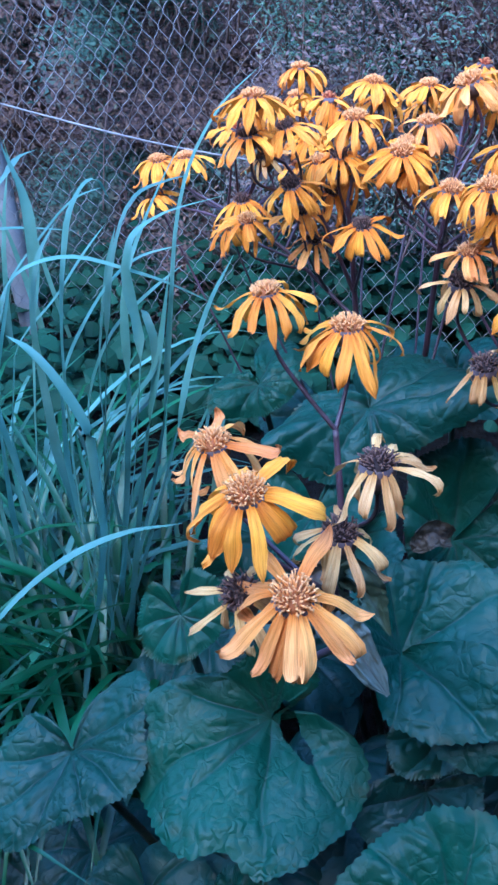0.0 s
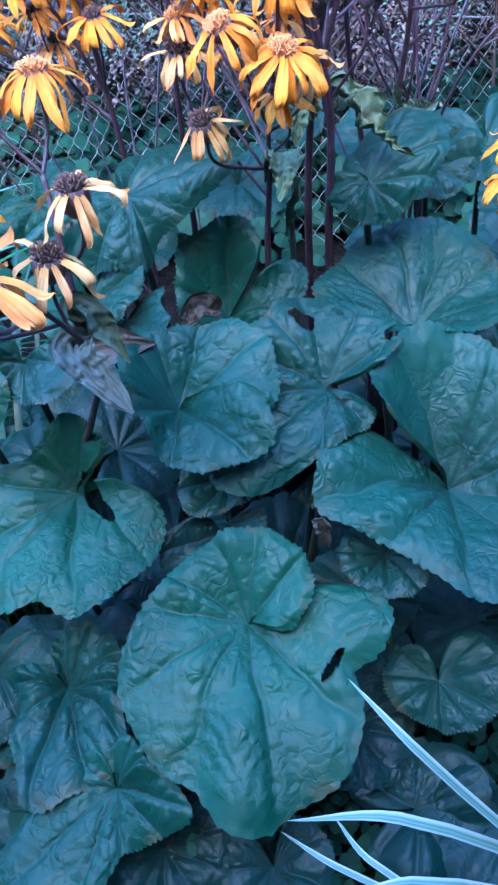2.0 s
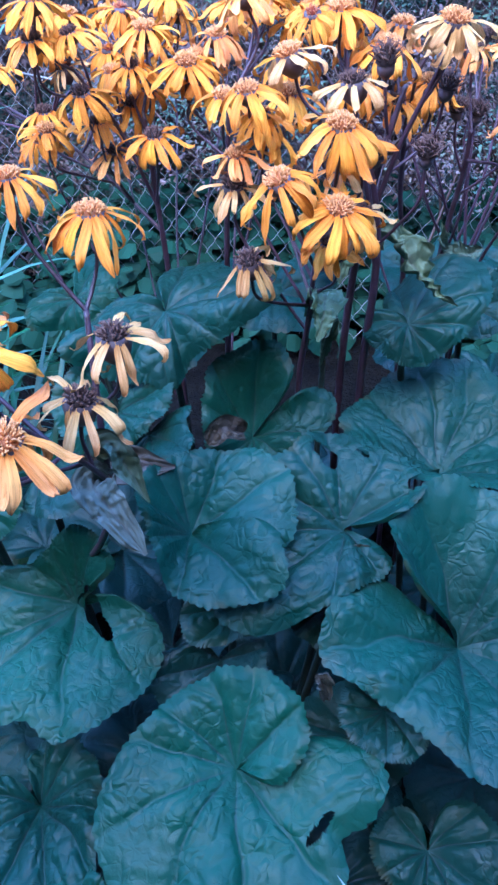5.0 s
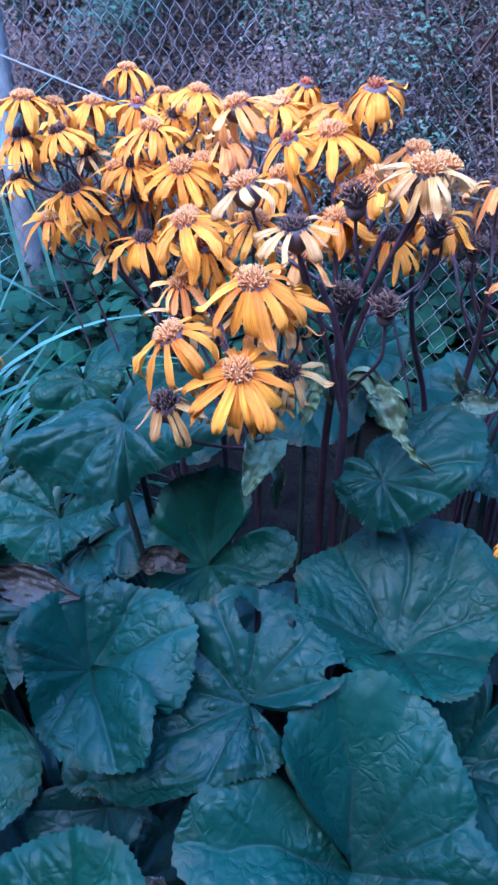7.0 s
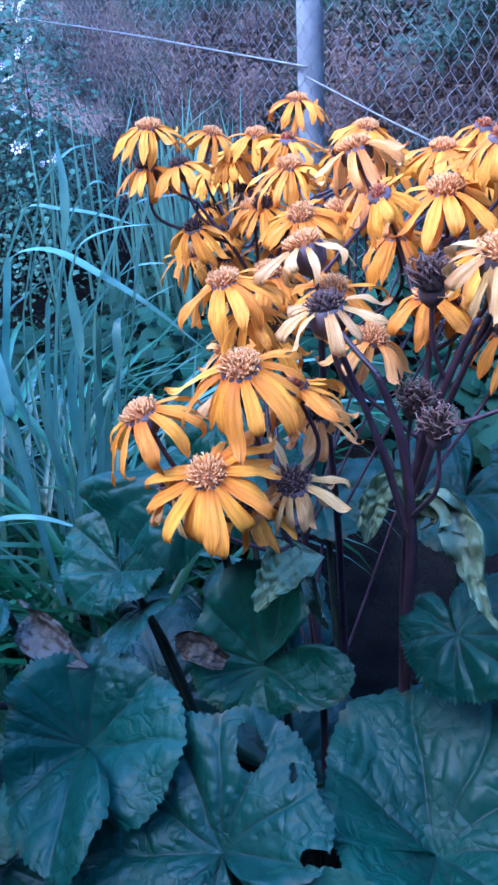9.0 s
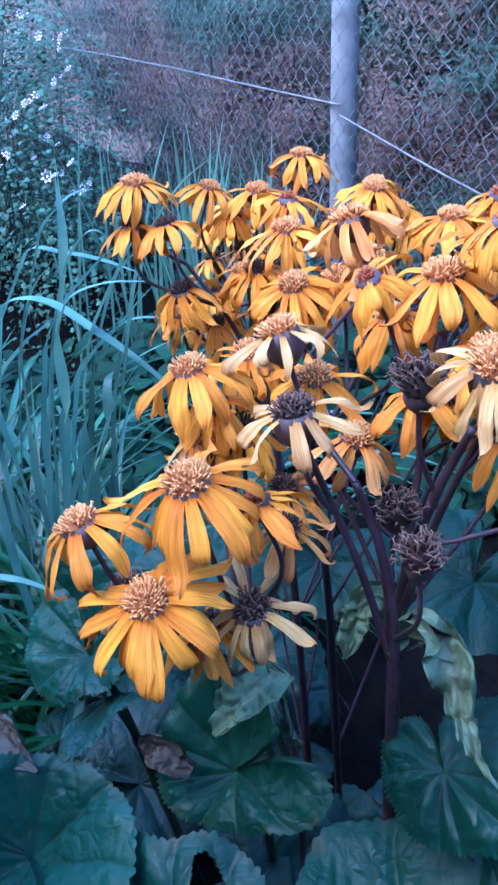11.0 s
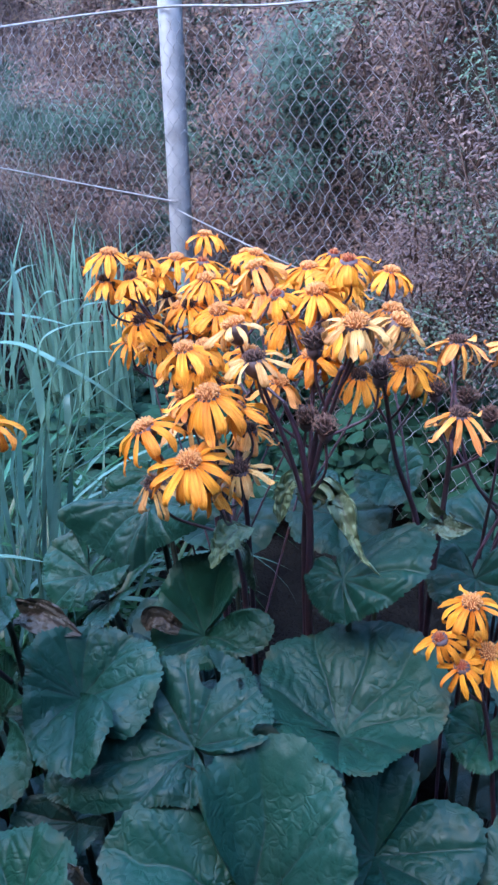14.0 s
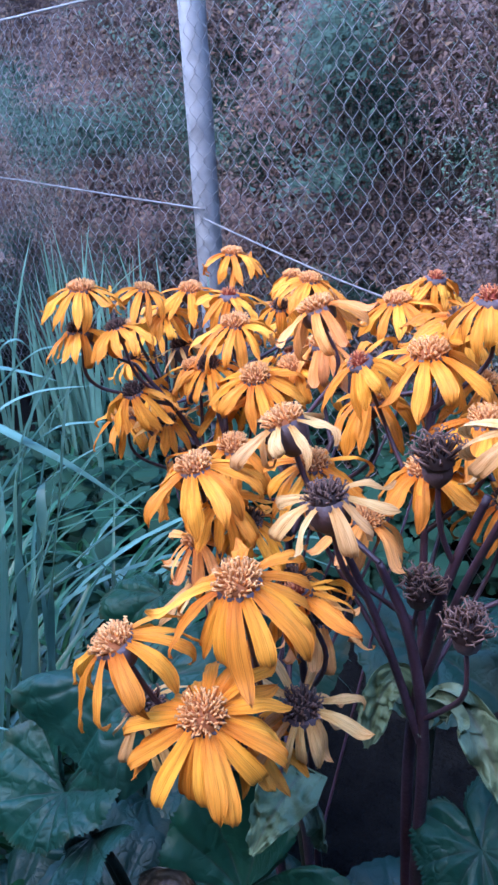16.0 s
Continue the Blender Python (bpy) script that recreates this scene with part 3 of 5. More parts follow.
# ---- unseen bushes added behind to block low light from the sky ----
def light_block():
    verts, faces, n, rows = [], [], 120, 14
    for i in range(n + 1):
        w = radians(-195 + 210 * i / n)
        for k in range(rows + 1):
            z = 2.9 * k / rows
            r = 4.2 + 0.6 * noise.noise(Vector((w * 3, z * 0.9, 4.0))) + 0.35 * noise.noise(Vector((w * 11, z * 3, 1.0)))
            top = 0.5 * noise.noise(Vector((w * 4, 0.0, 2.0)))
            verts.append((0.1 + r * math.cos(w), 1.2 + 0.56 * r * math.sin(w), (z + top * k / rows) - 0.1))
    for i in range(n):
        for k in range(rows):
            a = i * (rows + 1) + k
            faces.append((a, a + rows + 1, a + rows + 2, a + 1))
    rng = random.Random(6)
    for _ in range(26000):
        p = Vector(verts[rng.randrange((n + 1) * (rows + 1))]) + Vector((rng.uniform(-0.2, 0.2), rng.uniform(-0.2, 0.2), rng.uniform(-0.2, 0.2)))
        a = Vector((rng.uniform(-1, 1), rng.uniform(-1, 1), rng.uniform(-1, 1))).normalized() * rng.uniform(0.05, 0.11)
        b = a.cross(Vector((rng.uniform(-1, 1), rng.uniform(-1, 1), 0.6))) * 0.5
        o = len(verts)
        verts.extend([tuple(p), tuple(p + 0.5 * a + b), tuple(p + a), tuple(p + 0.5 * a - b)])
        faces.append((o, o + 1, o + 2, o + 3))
    tagged(put("backdrop", mesh_of("backdrop", verts, faces, SCREEN_BUSHES)), "unseen dark green bushes added to block low sky light", "backdrop", kind="structure")


light_block()

# ---- the fence ----
POST_AT = Vector((-0.709, 2.265, 0.0))
ALONG = Vector((0.9476, -0.3195, 0.0))
OUT = Vector((0.3195, 0.9476, 0.0))


def fence():
    f = thing("fence", POST_AT, "grey post with galvanised chain-link mesh and slack wires", "fence")
    foot = POST_AT + OUT * 0.05 + Vector((-0.036, 0, 0))
    pole = [(z, 0.036) for z in (-0.1, 0.7, 1.455)] + [(1.468, 0.034), (1.478, 0.028), (1.484, 0.016), (1.486, 0.002)]
    v, fc, sides = [], [], 24
    for z, r in pole:
        for k in range(sides):
            a = 2 * math.pi * k / sides
            v.append(foot + Vector((r * math.cos(a) - 0.012 * z, r * math.sin(a), z)))
    for i in range(len(pole) - 1):
        for k in range(sides):
            k2 = (k + 1) % sides
            fc.append((i * sides + k, i * sides + k2, (i + 1) * sides + k2, (i + 1) * sides + k))
    put("post", mesh_of("post", v, fc, POST), f, None, "pale grey round metal post with a domed cap")
    step, half, top, bottom = 0.0235, 0.031, 1.37, 0.04
    for name, lo, hi in (("mesh_panel", -110, 0), ("mesh_panel", 0, 120)):
        verts, faces = [], []
        for s in range(lo, hi):
            pts = []
            for q in range(int(3 * (top - bottom) / half) + 1):
                z = bottom + q * half / 3
                c = (1.0, 0.42, -0.42, -1.0, -0.42, 0.42)[q % 6] * (1 if s % 2 else -1)
                d = (s + 0.5 + 0.53 * c) * step
                # the loose mesh bulges, sags and is pulled out of shape
                bulge = 0.03 * math.sin(d * 2.1) * math.sin(z * 2.3)
                sag = 0.02 * math.sin(d * 1.7 + 0.4) * (z / top) + 0.012 * noise.noise(Vector((d * 4, z * 4, 2.0)))
                d += 0.03 * noise.noise(Vector((d * 4, z * 4, 8.0)))
                pts.append(POST_AT + ALONG * d + OUT * (bulge + 0.003 * c) + Vector((0, 0, z - sag)))
            tube_data(pts, 0.0009, 0.0009, 3, verts, faces)
        put(name, mesh_of(name, verts, faces, MESH_WIRE), f)

    def wire(heights, r):
        pts = [POST_AT + ALONG * d + OUT * -0.012 + Vector((0, 0, z)) for d, z in heights]
        tube("wire", pts, r, r, GALV, f, 5, 10)
    wire([(-3.2, 1.36), (-1.0, 1.378), (0, 1.385), (0.4, 1.363), (0.8, 1.366), (1.6, 1.35), (3.0, 1.36)], 0.0036)
    wire([(-3.2, 0.94), (-1.0, 0.885), (-0.5, 0.862), (0, 0.84)], 0.0032)
    wire([(0, 0.815), (0.37, 0.727), (0.55, 0.69), (0.9, 0.64), (1.55, 0.585), (1.75, 0.56), (3.0, 0.55)], 0.0028)


fence()


# ---- the hedge behind the fence ----
def hedge():
    rng = random.Random(21)
    verts, faces = [], []
    def one(p, s, n):
        a = n.orthogonal().normalized()
        a.rotate(Matrix.Rotation(rng.uniform(0, 6.28), 3, n))
        b = n.cross(a)
        o = len(verts)
        verts.extend([p - b * s * 0.2, p + a * s, p + b * s * 0.26 + a * s * 0.2 + n * s * 0.1])
        faces.append((o, o + 1, o + 2))
    for turn in range(3000):
        d, z = (rng.uniform(-2.4, 2.6), rng.uniform(0.0, 2.3)) if turn < 2500 else (rng.uniform(-6.0, 5.0), rng.uniform(0.0, 3.3))
        lump = noise.noise(Vector((d * 1.6, z * 1.6, 3.1)))
        o = 0.52 - 0.42 * lump - 0.34 * noise.noise(Vector((d * 3.6, z * 3.6, 9.1))) + rng.uniform(0, 0.22)
        centre = POST_AT + ALONG * d + OUT * o + Vector((0, 0, z))
        spread = rng.uniform(0.05, 0.13)
        leaf_size = rng.choice((0.012, 0.015, 0.018, 0.023))
        for _ in range(190):
            q = Vector((rng.gauss(0, 1), rng.gauss(0, 1), rng.gauss(0, 1)))
            one(centre + q * spread * 0.6, leaf_size * rng.uniform(0.6, 1.3), (q.normalized() + Vector((0.3, -1.3, 1.1))).normalized())
    me = mesh_of("foliage", verts, faces, HEDGE, smooth=False)
    h = thing("hedge", POST_AT + OUT * 0.9, "overgrown hedge with reddish-brown and green leaves", "hedge")
    tagged(put("foliage", me, h), kind="stuff")
    verts, faces = [], []
    for _ in range(700):
        d, z = rng.uniform(-4.5, 4.2), rng.uniform(0.0, 1.8)
        p = POST_AT + ALONG * d + OUT * rng.uniform(0.2, 0.7) + Vector((0, 0, z))
        w = Vector((rng.uniform(-0.5, 0.5), rng.uniform(-0.5, 0.2), rng.uniform(0.2, 1))).normalized()
        ln = rng.uniform(0.15, 0.5)
        bend = Vector((rng.uniform(-1, 1), rng.uniform(-1, 1), -0.4)) * ln * 0.2
        tube_data([p, p + w * ln * 0.5, p + w * ln + bend], 0.003, 0.001, 3, verts, faces)
    tagged(put("brushwood", mesh_of("brushwood", verts, faces, TWIG), h), kind="stuff")
    # a bumpy dark sheet backs the foliage in place of the hedge's shaded depth
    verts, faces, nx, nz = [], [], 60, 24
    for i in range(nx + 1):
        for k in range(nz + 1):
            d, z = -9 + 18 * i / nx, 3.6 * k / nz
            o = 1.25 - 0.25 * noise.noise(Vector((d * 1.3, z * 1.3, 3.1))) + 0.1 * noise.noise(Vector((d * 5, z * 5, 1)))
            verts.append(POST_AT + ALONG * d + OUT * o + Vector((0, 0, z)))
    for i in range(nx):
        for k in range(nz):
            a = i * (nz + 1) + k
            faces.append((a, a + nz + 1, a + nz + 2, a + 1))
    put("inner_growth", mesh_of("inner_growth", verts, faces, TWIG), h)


hedge()

# ---- a shrub that has grown through the fence ----
def shrub_material():
    m, nt, b = mat("shrub_leaf", 0.7, 0.2)
    patch = noise_tex(nt, 4.4, 2.0, 0.5)
    brown = ramp(nt, island_random(nt), [(0.0, (0.055, 0.038, 0.045)), (0.6, (0.092, 0.064, 0.068)), (1.0, (0.145, 0.10, 0.09))])
    green = ramp(nt, island_random(nt), [(0.0, (0.030, 0.062, 0.050)), (0.6, (0.045, 0.090, 0.068)), (1.0, (0.075, 0.12, 0.08))])
    fac = ramp(nt, patch, [(0.52, (0, 0, 0)), (0.60, (1, 1, 1))])
    nt.links.new(mix(nt, fac, brown, green), b.inputs["Base Color"])
    return m


def shrub():
    rng = random.Random(51)
    sh = thing("shrub", POST_AT + ALONG * 1.5, "untidy brown and dull green shrub grown through wire mesh", "shrub")
    leaves = shrub_material()
    v, f, tv, tf = [], [], [], []
    for _ in range(620):
        z = rng.uniform(0.55, 2.2)
        edge = 0.80 + 0.22 * noise.noise(Vector((z * 2.6, 1.0, 4.0))) + 0.10 * noise.noise(Vector((z * 7, 5.0, 4.0))) - 0.05 * z
        d = edge + 1.9 * rng.random() ** 1.3
        o = 0.02 - 0.16 * min(1.0, (d - edge) / 0.4) - 0.10 * noise.noise(Vector((d * 3.4, z * 3.4, 6.0))) + rng.uniform(-0.04, 0.12)
        c = POST_AT + ALONG * d + OUT * o + Vector((0, 0, z))
        leafy_mass(v, f, rng, c, (0.05, 0.05, 0.05), 150, rng.choice((0.007, 0.009, 0.012)), 0.5)
        if rng.random() < 0.7:
            w = Vector((rng.uniform(-0.6, 0.4), rng.uniform(-0.2, 0.2), rng.uniform(0.3, 1))).normalized()
            tube_data([c - w * 0.18 + OUT * 0.05, c, c + w * 0.10], 0.0035, 0.0015, 4, tv, tf)
    tagged(put("foliage", mesh_of("foliage", v, f, leaves, smooth=False), sh), kind="stuff")
    tagged(put("brushwood", mesh_of("brushwood", tv, tf, TWIG), sh), kind="stuff")


shrub()

# ---- the ligularia plants ----
front = thing("ligularia_plant", (0.10, 0.52, 0.0), "ligularia with fading orange daisies above round dark leaves", "flowering plant", "ligularia plants")
main = thing("ligularia_plant", (0.27, 0.78, 0.0), "tall ligularia crowded with orange daisies on dark purple stems", "flowering plant", "ligularia plants")
side = thing("ligularia_plant", (0.52, 0.72, 0.0), "ligularia with few orange daisies and large round green leaves", "flowering plant", "ligularia plants")

# large leaves
leaf(front, (0.000, 0.538, 0.452), (0, -0.25, 1), ((-74, 0.06, 0.035), (-65, 0.09, 0.018), (-51, 0.108, 0.007), (-34, 0.123, 0.01), (-18, 0.131, 0.012), (-7, 0.143, 0.012), (6, 0.144, 0.012), (19, 0.131, 0.015), (32, 0.151, 0.006), (54, 0.142, -0.011), (69, 0.14, -0.023), (86, 0.121, -0.003), (100, 0.126, 0.013), (112, 0.094, 0.027), (130, 0.05, 0.043), (175, 0.040, 0.082), (215, 0.040, 0.09), (257, 0.044, 0.08), (272, 0.048, 0.065)), seed=1, lap=9, holes=[(-0.022, 0.0225, 0.03, 0.0080, 2.0)])
leaf(front, (0.149, 0.372, 0.384), (0, -0.25, 1), ((-100, 0.10, 0.02), (-87, 0.126, 0.024), (-74, 0.14, 0.024), (-62, 0.13, 0.019), (-50, 0.111, 0.012), (-42, 0.129, 0.008), (-29, 0.151, 0.001), (-14, 0.169, -0.01), (-1, 0.173, -0.017), (9, 0.184, -0.019), (19, 0.18, -0.02), (29, 0.158, -0.018), (41, 0.154, -0.014), (54, 0.149, -0.008), (75, 0.134, 0.002), (93, 0.118, 0.011), (110, 0.101, 0.02), (133, 0.086, 0.031), (179, 0.078, 0.05), (205, 0.078, 0.058), (228, 0.077, 0.056), (250, 0.072, 0.05), (275, 0.062, 0.042), (308, 0.042, 0.028)), seed=2, lap=12, holes=[(-0.066, 0.064, 0.017, 0.0045, -2.5)])
leaf(front, (0.125, 0.540, 0.533), (0, -0.4, 0.9), ((-72, 0.085, 0.050), (-62, 0.092, 0.055), (-50, 0.109, 0.055), (-43, 0.112, 0.048), (-31, 0.107, 0.038), (-16, 0.094, 0.027), (4, 0.079, 0.027), (24, 0.066, 0.031), (42, 0.05, 0.053), (71, 0.042, 0.066), (96, 0.047, 0.079), (153, 0.06, 0.055), (205, 0.082, 0.033), (230, 0.099, 0.044), (252, 0.105, 0.048), (271, 0.104, 0.046), (284, 0.100, 0.046), (294, 0.094, 0.046)), seed=3, lap=12, over=-2.4)
leaf(front, (0.277, 0.530, 0.528), (0, -0.4, 0.9), ((-48, 0.055, 0.012), (-33, 0.062, 0.02), (3, 0.068, 0.019), (31, 0.102, 0.006), (48, 0.142, -0.003), (63, 0.15, -0.009), (80, 0.12, 0.0), (97, 0.09, 0.012), (130, 0.102, 0.032), (145, 0.092, 0.041), (161, 0.099, 0.034), (179, 0.1, 0.026), (191, 0.097, 0.023), (218, 0.087, 0.032), (236, 0.089, 0.037), (254, 0.085, 0.043), (268, 0.065, 0.042), (280, 0.05, 0.040)), seed=4, wave=0.06, lap=9, holes=[(0.0091, -0.0715, 0.017, 0.0105, 2.2), (-0.0297, -0.071, 0.008, 0.0035, 2.2), (0.0637, -0.0159, 0.011, 0.008, 0.3), (-0.0736, -0.0275, 0.010, 0.007, 0.6)])
leaf(main, (0.203, 0.693, 0.537), (0.05, -0.6, 0.8), ((-124, 0.078, 0.055), (-109, 0.096, 0.047), (-97, 0.092, 0.043), (-86, 0.078, 0.038), (-70, 0.06, 0.034), (-25, 0.045, 0.016), (53, 0.062, 0.028), (84, 0.058, 0.041), (122, 0.066, 0.057), (140, 0.08, 0.061), (165, 0.083, 0.068), (194, 0.09, 0.075), (212, 0.074, 0.067), (222, 0.062, 0.061)), seed=5, lap=8)
leaf(side, (0.380, 0.449, 0.430), (0, -0.3, 1), ((128, 0.085, 0.103), (137, 0.095, 0.106), (151, 0.115, 0.107), (167, 0.128, 0.108), (181, 0.135, 0.108), (194, 0.133, 0.104), (211, 0.12, 0.1), (226, 0.111, 0.09), (243, 0.106, 0.074), (250, 0.099, 0.068), (273, 0.13, 0.055), (284, 0.145, 0.05), (295, 0.156, 0.044), (307, 0.166, 0.044), (320, 0.176, 0.048), (330, 0.183, 0.054), (345, 0.165, 0.054), (372, 0.139, 0.05), (386, 0.121, 0.051), (405, 0.111, 0.053), (422, 0.122, 0.058), (437, 0.141, 0.064), (448, 0.144, 0.071), (460, 0.133, 0.081), (474, 0.116, 0.086), (485, 0.108, 0.088)), seed=6, lap=9, over=-3.6, keyhole=34)
leaf(side, (0.406, 0.626, 0.512), (0, -0.4, 0.9), ((58, 0.072, 0.072), (72, 0.078, 0.066), (92, 0.086, 0.051), (109, 0.105, 0.037), (123, 0.124, 0.026), (138, 0.12, 0.022), (160, 0.128, 0.024), (176, 0.13, 0.029), (194, 0.138, 0.031), (208, 0.144, 0.032), (221, 0.137, 0.032), (239, 0.121, 0.033), (257, 0.106, 0.035), (268, 0.088, 0.042), (292, 0.078, 0.067), (314, 0.081, 0.082), (326, 0.074, 0.082), (345, 0.061, 0.08), (373, 0.055, 0.08), (400, 0.060, 0.078), (430, 0.066, 0.066)), seed=7, lap=8, over=-1.0)
leaf(side, (0.377, 0.700, 0.665), (0, -0.4, 0.9), ((150, 0.04, -0.01), (186, 0.068, -0.008), (202, 0.093, -0.001), (215, 0.101, 0.018), (233, 0.106, 0.027), (250, 0.097, 0.033), (263, 0.091, 0.027), (277, 0.076, 0.018), (301, 0.057, 0.001), (331, 0.045, -0.019), (360, 0.042, -0.019), (384, 0.04, -0.016), (425, 0.041, -0.012), (455, 0.047, -0.01), (488, 0.04, -0.010)), seed=8, lap=10)
leaf(main, (0.116, 0.723, 0.690), (0, -0.45, 0.9), from_sinus(175, ((-177, 0.099, -0.049), (-121, 0.095, 0.004), (-78, 0.121, 0.052), (-59, 0.086, 0.022), (-25, 0.056, -0.019), (0, 0.082, -0.03), (22, 0.078, -0.025), (54, 0.097, -0.019), (68, 0.12, 0.011), (91, 0.087, -0.017), (126, 0.06, -0.023))), seed=9, wave=0.03)
leaf(main, (0.000, 0.905, 0.630), (-0.1, -0.5, 0.85), from_sinus(-177, ((-170, 0.116, -0.052), (-134, 0.075, -0.014), (-80, 0.052, 0.01), (32, 0.043, -0.011), (61, 0.071, 0.011), (140, 0.037, -0.013))), seed=10)
leaf(side, (0.468, 0.563, 0.430), (0, -0.3, 0.95), ((-148, 0.07, 0.043), (-139, 0.091, 0.035), (-125, 0.113, 0.026), (-99, 0.107, 0.013), (-70, 0.096, 0.017), (-59, 0.083, 0.022), (-42, 0.072, 0.032), (-19, 0.089, 0.048), (0, 0.075, 0.05), (60, 0.05, 0.05), (123, 0.05, 0.061), (160, 0.069, 0.069), (178, 0.086, 0.072), (194, 0.086, 0.057), (206, 0.074, 0.05)), seed=11, lap=8)
leaf(side, (0.548, 0.465, 0.360), (0, -0.2, 1), ((-130, 0.07, 0.022), (-101, 0.084, 0.018), (-65, 0.084, 0.008), (-37, 0.089, 0.005), (-12, 0.088, 0.004), (17, 0.081, 0.005), (42, 0.066, 0.01), (90, 0.05, 0.014), (127, 0.057, 0.032), (156, 0.054, 0.034), (192, 0.051, 0.031)), seed=12)
leaf(front, (-0.053, 0.415, 0.290), (0, -0.25, 1), ((-190, 0.055, 0.027), (-123, 0.065, 0.043), (-92, 0.068, 0.045), (-52, 0.078, 0.043), (-31, 0.11, 0.035), (-5, 0.113, 0.025), (20, 0.125, 0.017), (35, 0.093, 0.014), (75, 0.056, 0.008), (123, 0.06, 0.009)), seed=13, wave=0.11, pleat=1.5)
leaf(front, (-0.010, 0.301, 0.270), (0, -0.2, 1), ((-160, 0.04, 0.04), (-89, 0.04, 0.052), (-67, 0.07, 0.043), (-55, 0.087, 0.033), (-35, 0.069, 0.014), (0, 0.06, -0.003), (16, 0.085, -0.006), (28, 0.114, -0.012), (56, 0.145, -0.023), (71, 0.139, -0.025), (84, 0.11, -0.021), (107, 0.06, -0.008), (160, 0.04, 0.02)), seed=14, wave=0.08)
leaf(main, (0.089, 0.656, 0.580), (0.1, -0.5, 0.85), from_sinus(-149, ((-114, 0.046, 0.044), (-79, 0.036, 0.044), (-34, 0.059, 0.057), (34, 0.029, -0.006), (104, 0.042, -0.035), (163, 0.028, 0.006))), seed=15, wave=0.12)
leaf(front, (-0.206, 0.543, 0.410), (0, -0.2, 1), from_sinus(170, ((-149, 0.061, 0.041), (-128, 0.093, 0.05), (-90, 0.08, 0.041), (-56, 0.091, 0.031), (-33, 0.079, 0.023), (2, 0.075, 0.005), (35, 0.106, -0.013), (88, 0.073, 0.011), (128, 0.052, 0.024))), seed=16)
leaf(front, (-0.076, 0.554, 0.580), (0, -0.35, 0.9), from_sinus(-162, ((-161, 0.03, 0.043), (-96, 0.044, 0.02), (-34, 0.036, -0.01), (14, 0.041, -0.011), (71, 0.041, -0.016), (136, 0.033, 0.023))), seed=17)
leaf(front, (-0.015, 0.575, 0.600), (0, -0.35, 0.9), from_sinus(-157, ((-87, 0.038, 0.033), (-57, 0.07, 0.036), (-30, 0.069, 0.023), (28, 0.038, -0.008), (87, 0.051, -0.015), (106, 0.039, 0.039), (161, 0.024, 0.034))), seed=18)
leaf(front, (0.161, 0.512, 0.455), (0, -0.3, 0.95), from_sinus(-161, ((-114, 0.04, 0.032), (-67, 0.045, 0.021), (10, 0.041, 0.008), (57, 0.061, 0.005), (89, 0.049, 0.016), (143, 0.033, 0.028))), seed=19)
leaf(front, (0.268, 0.516, 0.440), (0, -0.3, 0.95), from_sinus(-149, ((-151, 0.029, 0.034), (-101, 0.053, 0.039), (-40, 0.048, 0.012), (52, 0.055, 0.0), (84, 0.053, 0.012), (127, 0.042, 0.023))), seed=20, wave=0.09, material=LEAF_SHADED)
leaf(front, (0.296, 0.400, 0.410), (0, -0.3, 0.95), from_sinus(-173, ((-87, 0.029, 0.021), (-25, 0.052, 0.015), (36, 0.047, 0.012), (94, 0.045, 0.01), (170, 0.033, 0.021))), seed=21, wave=0.1, material=LEAF_SHADED)
leaf(front, (0.143, 0.488, 0.400), (0, -0.3, 0.95), from_sinus(-154, ((-97, 0.047, 0.04), (-54, 0.05, 0.03), (8, 0.055, 0.017), (57, 0.075, 0.002), (78, 0.066, 0.025), (112, 0.024, 0.029))), seed=22, material=LEAF_SHADED)
leaf(front, (0.326, 0.321, 0.295), (0, -0.2, 1), from_sinus(-161, ((-137, 0.054, 0.028), (-82, 0.066, 0.027), (-26, 0.059, 0.005), (36, 0.044, -0.008), (104, 0.055, 0.003), (162, 0.042, 0.017))), seed=23, material=LEAF_SHADED)
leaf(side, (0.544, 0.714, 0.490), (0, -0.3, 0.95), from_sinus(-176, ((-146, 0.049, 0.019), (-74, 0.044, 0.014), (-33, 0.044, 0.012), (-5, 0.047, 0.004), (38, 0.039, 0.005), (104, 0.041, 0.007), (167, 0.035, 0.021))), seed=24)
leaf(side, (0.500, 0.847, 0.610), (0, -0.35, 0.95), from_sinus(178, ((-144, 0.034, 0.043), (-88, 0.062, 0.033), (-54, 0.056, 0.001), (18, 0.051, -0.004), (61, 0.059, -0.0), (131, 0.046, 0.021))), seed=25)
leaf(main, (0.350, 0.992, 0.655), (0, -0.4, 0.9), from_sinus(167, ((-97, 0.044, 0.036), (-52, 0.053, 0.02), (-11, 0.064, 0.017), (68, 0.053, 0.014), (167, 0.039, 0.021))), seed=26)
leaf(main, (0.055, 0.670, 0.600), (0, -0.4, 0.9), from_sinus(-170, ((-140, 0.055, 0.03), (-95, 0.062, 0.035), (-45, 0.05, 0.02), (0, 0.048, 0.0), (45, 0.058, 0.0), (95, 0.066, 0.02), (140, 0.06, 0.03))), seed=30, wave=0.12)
leaf(front, (0.125, 0.235, 0.170), (0, -0.2, 1), from_sinus(170, ((-140, 0.05, 0.03), (-90, 0.06, 0.02), (-40, 0.058, 0.01), (0, 0.064, 0.0), (50, 0.06, 0.0), (100, 0.055, 0.02), (140, 0.05, 0.03))), seed=27, wave=0.07, material=LEAF_SHADED, nt=200, nr=24)
